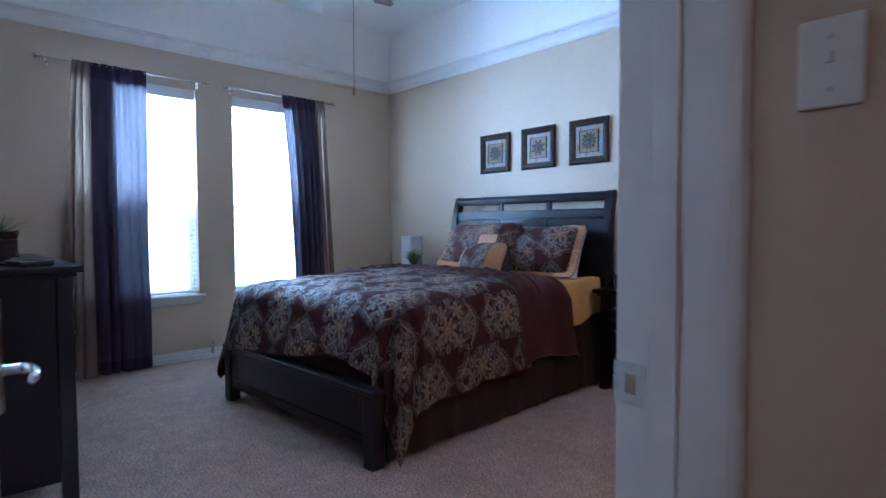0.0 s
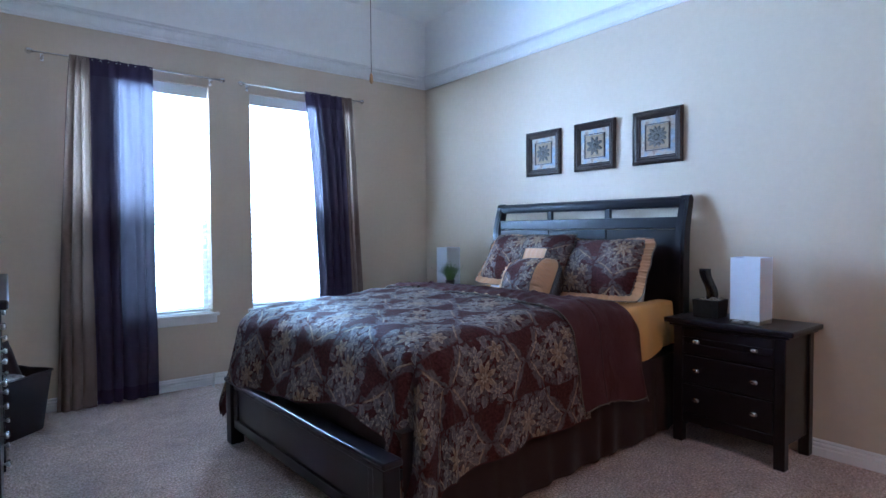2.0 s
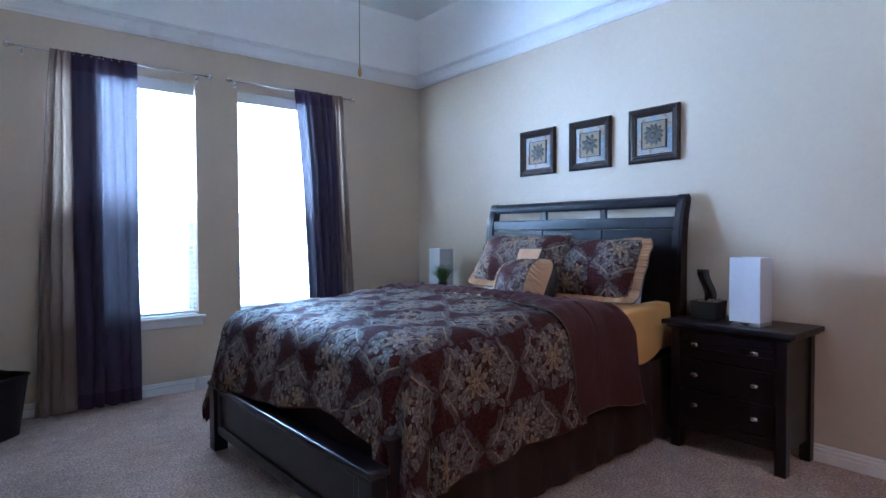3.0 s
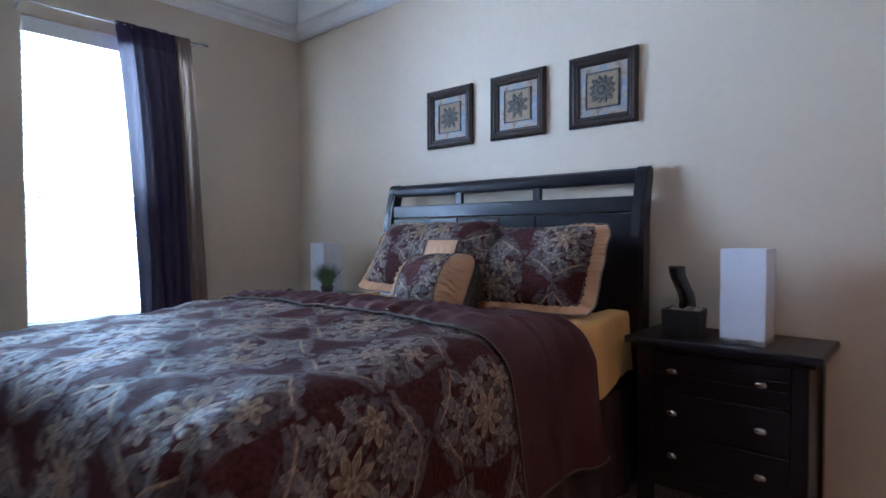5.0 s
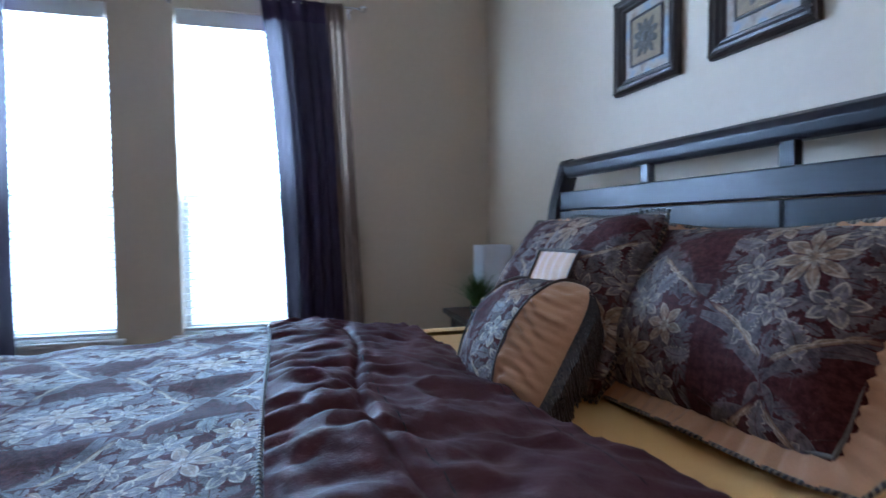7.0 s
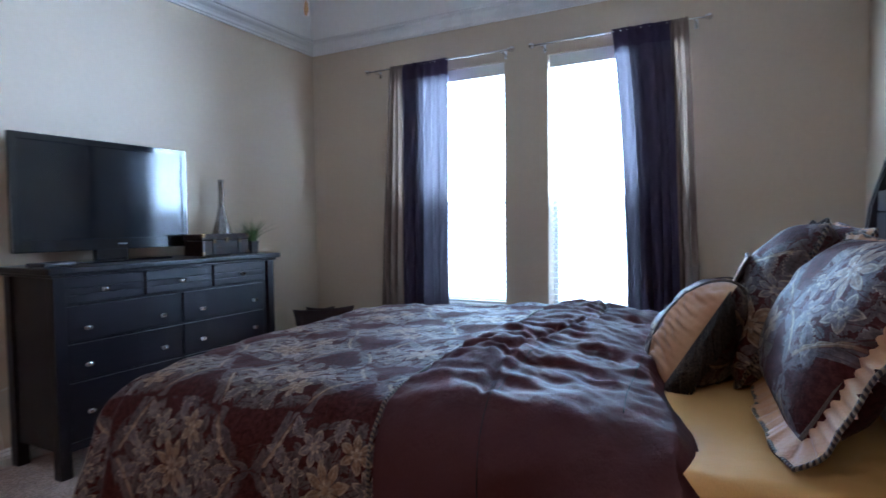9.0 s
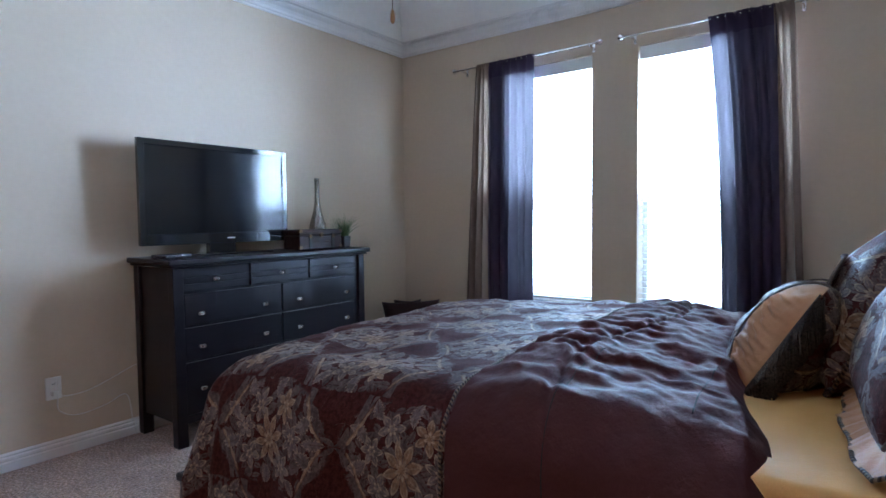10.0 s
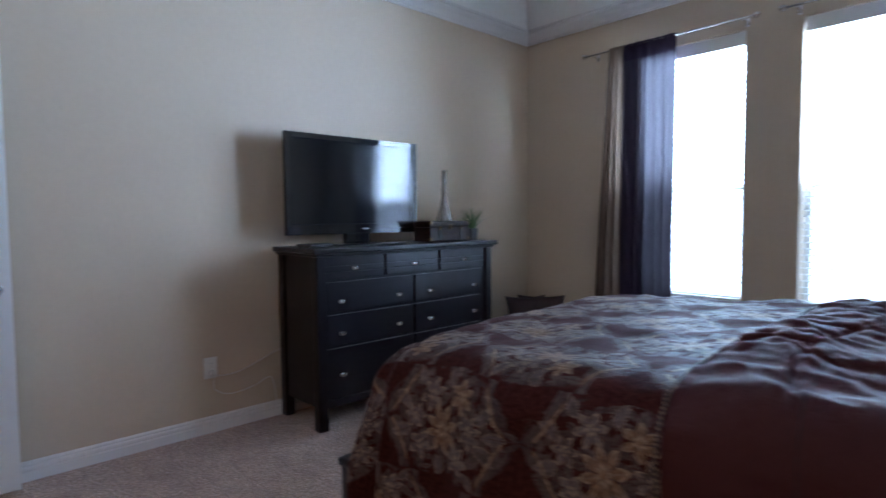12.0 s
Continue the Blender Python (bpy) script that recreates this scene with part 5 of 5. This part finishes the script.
def television():
    m = Matrix.Translation((0.185, 3.006, DT)) @ Matrix.Rotation(radians(-0.8), 4, "Z")
    th = thing("television", m, "black flat-screen television on a glossy stand, switched off", "television")
    w, z0, z1 = 0.497, 0.068, 0.680
    part("body", box(-0.045, -0.004, -w + 0.02, w - 0.02, z0 + 0.03, z1 - 0.03, 0.012), BLACK_MATT, th)
    bz = 0.036
    for a, b, c, d in ((-w, -w + bz, z0, z1), (w - bz, w, z0, z1), (-w + bz, w - bz, z1 - bz, z1), (-w + bz, w - bz, z0, z0 + bz + 0.03)):
        part("bezel", box(-0.02, 0.012, a, b, c, d, 0.003), BLACK_GLOSS, th, "glossy black bezel")
    part("screen", box(-0.0035, 0.004, -w + bz + 0.0005, w - bz - 0.0005, z0 + bz + 0.0305, z1 - bz - 0.0005), TV_GLASS, th, "dark glossy screen")
    part("maker_mark", box(0.0121, 0.0128, 0.035, 0.085, z0 + 0.028, z0 + 0.036), GREY_MARK, th)
    part("neck", box(-0.03, 0.015, -0.09, 0.09, 0.012, z0 + 0.006, 0.004), BLACK_GLOSS, th)
    part("stand", box(-0.11, 0.12, -0.30, 0.30, 0.0, 0.013, 0.005), BLACK_GLOSS, th, "glossy black stand")
    return th


television()


def set_top_box():
    th = thing("media_box", pose(0.33, 2.61, DT, 0, 0, 12), "small flat black media box beside the television", "media box")
    part("case", box(-0.06, 0.06, -0.085, 0.085, 0.004, 0.022, 0.003), BLACK_MATT, th)
    for x in (-0.045, 0.045):
        for y in (-0.07, 0.07):
            part("foot", lathe([(0.007, 0), (0.007, 0.0045)], 10), BLACK_MATT, th).matrix_basis = pose(x, y, 0)
    return th


set_top_box()


def trunk():
    th = thing("trunk_box", pose(0.28, 3.668, DT, 0, 0, 4), "small brown leather trunk box with brass corners and straps", "box")
    part("body", box(-0.08, 0.08, -0.205, 0.205, 0.004, 0.098, 0.006), LEATHER, th)
    lid = part("lid", box(-0.083, 0.083, -0.208, 0.208, 0.100, 0.142, 0.012, seg=3), LEATHER, th)
    for y in (-0.11, 0.11):
        part("strap", box(0.0805, 0.0865, y - 0.012, y + 0.012, 0.004, 0.120, 0.002), BLACK_MATT, th)
        part("buckle", box(0.0866, 0.0895, y - 0.014, y + 0.014, 0.082, 0.108, 0.002), BRASS, th, "brass buckle")
    for s in (-1, 1):
        part("corner", box(0.070, 0.0855, *sorted((s * 0.180, s * 0.2105)), 0.12, 0.145, 0.003), BRASS, lid, "brass corner")
        part("corner", box(0.066, 0.0825, *sorted((s * 0.180, s * 0.2075)), 0.003, 0.028, 0.003), BRASS, th, "brass corner")
        for k in range(3):
            part("stud", lathe([(0.004, 0), (0.002, 0.003)], 8), BRASS, th).matrix_basis = pose(0.0800, s * (0.03 + 0.02 * k), 0.055, 0, 90, 0)
    part("clasp", box(0.0805, 0.0870, -0.015, 0.015, 0.085, 0.118, 0.002), BRASS, th, "brass clasp")
    return th


trunk()


def vase():
    th = thing("bottle_vase", pose(0.12, 3.845, DT), "tall slender bottle vase in silvery and amber streaked glass", "vase")
    part("body", lathe([(0.040, 0), (0.062, 0.02), (0.074, 0.07), (0.072, 0.12), (0.055, 0.19), (0.034, 0.26), (0.021, 0.33), (0.017, 0.40), (0.017, 0.50), (0.020, 0.52), (0.017, 0.522), (0.013, 0.50)], 28), SMOKE, th, smooth=True)
    return th


vase()
grass_pot(pose(0.32, 3.93, DT), "spiky green artificial grass in a dark square pot", 0.19, 0.19, 90, 8, True)


# ---- bin in the corner, outlet, switch, cable, fan ----
def storage_bin():
    th = thing("storage_bin", pose(0.41, 4.60, 0, 0, 0, 45), "dark flared fabric bin holding cushions and a folded blanket", "storage bin")
    a, b, h = 0.21, 0.175, 0.37
    bm = bmesh.new()
    def wall(i, j):
        q = 2 * math.pi * i
        k = 1.0 + 0.22 * j
        cx, cy = math.cos(q), math.sin(q)
        p = 1.0 / max(1e-6, (abs(cx) ** 7 + abs(cy) ** 7) ** (1 / 7))
        return (a * k * cx * p, b * k * cy * p, 0.004 + h * j + 0.010 * ripple(cx * 2, cy * 2, j, 3) * j)
    grid(wall, 72, 10, close_u=True, bm=bm)
    low = [v for v in bm.verts if v.co.z < 0.006]
    low.sort(key=lambda v: math.atan2(v.co.y, v.co.x))
    bm.faces.new(low)
    part("basket", bm, BIN, th, smooth=True)
    part("rim", tube([wall(k / 72, 1.0) for k in range(73)], 0.009, 8), BIN, th, smooth=True)
    return th


storage_bin()


def bin_cushion(m, w, h, t, seed, label, material):
    th = thing("stored_cushion", m, label, "cushion", "cushions in the bin")
    part("pad", cushion(w, h, t, 20, seed, 0.08), material, th, smooth=True)
    return th


bin_cushion(pose(0.30, 4.62, 0.40, 70, 0, 60), 0.36, 0.32, 0.15, 71.0, "dark brown cushion standing in the bin", SKIRT)
bin_cushion(pose(0.38, 4.70, 0.40, 64, 0, 38), 0.40, 0.34, 0.15, 73.0, "dark brown cushion standing in the bin", SKIRT)


def blanket():
    th = thing("folded_blanket", pose(0.47, 4.53, 0.345, 6, 8, 45), "folded speckled grey blanket on top of the bin", "blanket")
    part("cloth", cushion(0.26, 0.22, 0.10, 20, 81.0, 0.02), PATTERN_CLOTH, th, smooth=True)
    return th


blanket()


def outlet():
    th = thing("wall_outlet", pose(0.0, 2.115, 0.37), "white duplex wall outlet with a plug in it", "outlet")
    part("plate", box(0.0005, 0.006, -0.037, 0.037, -0.060, 0.060, 0.003), PLASTIC, th)
    for z in (-0.024, 0.024):
        s = part("socket", box(0.006, 0.0075, -0.017, 0.017, z - 0.014, z + 0.014, 0.004), PLASTIC, th)
        for y in (-0.006, 0.006):
            part("slot", box(0.0076, 0.0080, y - 0.001, y + 0.001, z - 0.004, z + 0.005), BLACK_MATT, s)
    plug = part("plug", box(0.0078, 0.034, -0.013, 0.013, -0.038, -0.012, 0.004), PLASTIC, th, "white plug")
    return th


outlet()


def cable(name, label, pts, r, material):
    ctl = [Vector(p) for p in pts]
    out = []
    for k in range(len(ctl) - 1):
        p0, p1, p2, p3 = ctl[max(0, k - 1)], ctl[k], ctl[k + 1], ctl[min(len(ctl) - 1, k + 2)]
        for q in range(10):
            t = q / 10
            out.append(0.5 * ((2 * p1) + (p2 - p0) * t + (2 * p0 - 5 * p1 + 4 * p2 - p3) * t * t + (3 * p1 - p0 - 3 * p2 + p3) * t ** 3))
    out.append(ctl[-1])
    th = thing(name, pose(0, 0, 0), label, "cable")
    part("wire", tube(out, r, 6), material, th, smooth=True)
    return th


cable("power_cable", "thin pale power cable looping from the outlet to the dresser", [(0.034, 2.115, 0.345), (0.04, 2.16, 0.325), (0.03, 2.26, 0.325), (0.015, 2.38, 0.355), (0.012, 2.50, 0.40), (0.012, 2.58, 0.42)], 0.0022, PLASTIC)
cable("power_cable", "thin pale power cable hanging down the wall to the floor", [(0.034, 2.125, 0.335), (0.025, 2.13, 0.25), (0.012, 2.22, 0.20), (0.022, 2.36, 0.22), (0.022, 2.47, 0.25), (0.024, 2.50, 0.10), (0.03, 2.52, 0.003)], 0.0022, PLASTIC)


def light_switch():
    th = thing("light_switch", pose(0.852, -0.050, 1.395), "white toggle light switch plate on the hall wall", "light switch")
    part("plate", box(-0.007, -0.0005, -0.035, 0.035, -0.055, 0.055, 0.003), PLASTIC, th)
    part("toggle_slot", box(-0.0082, -0.0072, -0.007, 0.007, -0.013, 0.013), PLASTIC, th)
    part("toggle", box(-0.018, -0.0083, -0.004, 0.004, -0.002, 0.012, 0.002), PLASTIC, th)
    for z in (-0.032, 0.032):
        part("screw", lathe([(0.0035, 0), (0.002, 0.0012)], 10), NICKEL, th).matrix_basis = pose(-0.0071, 0, z, 0, -90, 0)
    return th


light_switch()


def ceiling_fan():
    th = thing("ceiling_fan", pose(1.966, 2.66, -0.06), "bronze ceiling fan with dark wooden blades and a pull chain", "ceiling fan")
    part("canopy", lathe([(0.03, 3.32), (0.065, 3.35), (0.07, 3.389)], 24), BRONZE, th, smooth=True)
    part("downrod", lathe([(0.012, 2.98), (0.012, 3.33)], 12), BRONZE, th, smooth=True)
    part("motor", lathe([(0.05, 2.80), (0.095, 2.83), (0.12, 2.88), (0.12, 2.94), (0.09, 2.975), (0.03, 2.99)], 28), BRONZE, th, smooth=True)
    part("switch_housing", lathe([(0.02, 2.735), (0.045, 2.745), (0.05, 2.80)], 20), BRONZE, th, smooth=True)
    for k in range(5):
        bm = bmesh.new()
        def blade(i, j):
            x = 0.19 + 0.48 * i
            w = 0.055 + 0.018 * i
            if i > 0.9:
                w *= math.sqrt(max(0.0, 1 - ((i - 0.9) / 0.1) ** 2)) * 0.5 + 0.5
            return (x, (2 * j - 1) * w, 2.865 + (2 * j - 1) * 0.012)
        grid(blade, 16, 4, bm=bm)
        low = bmesh.ops.extrude_face_region(bm, geom=bm.faces[:])
        for v in [g for g in low["geom"] if isinstance(g, bmesh.types.BMVert)]:
            v.co.z -= 0.006
        b = part("blade", bm, FAN_WOOD, th, "dark wooden blade")
        b.matrix_basis = pose(0, 0, 0, 0, 0, 36 + 72 * k)
        part("blade_iron", box(0.09, 0.24, -0.016, 0.016, 2.868, 2.876, 0.002), BRONZE, b)
    chain = part("pull_chain", tube([(0, 0, 2.11), (0, 0, 2.74)], 0.0016, 6), BRASS, th, "thin pull chain")
    part("fob", lathe([(0.004, 2.060), (0.0085, 2.068), (0.010, 2.082), (0.007, 2.104), (0.003, 2.114)], 14), FOB, chain, "pale wooden pull fob", True)
    return th


ceiling_fan()
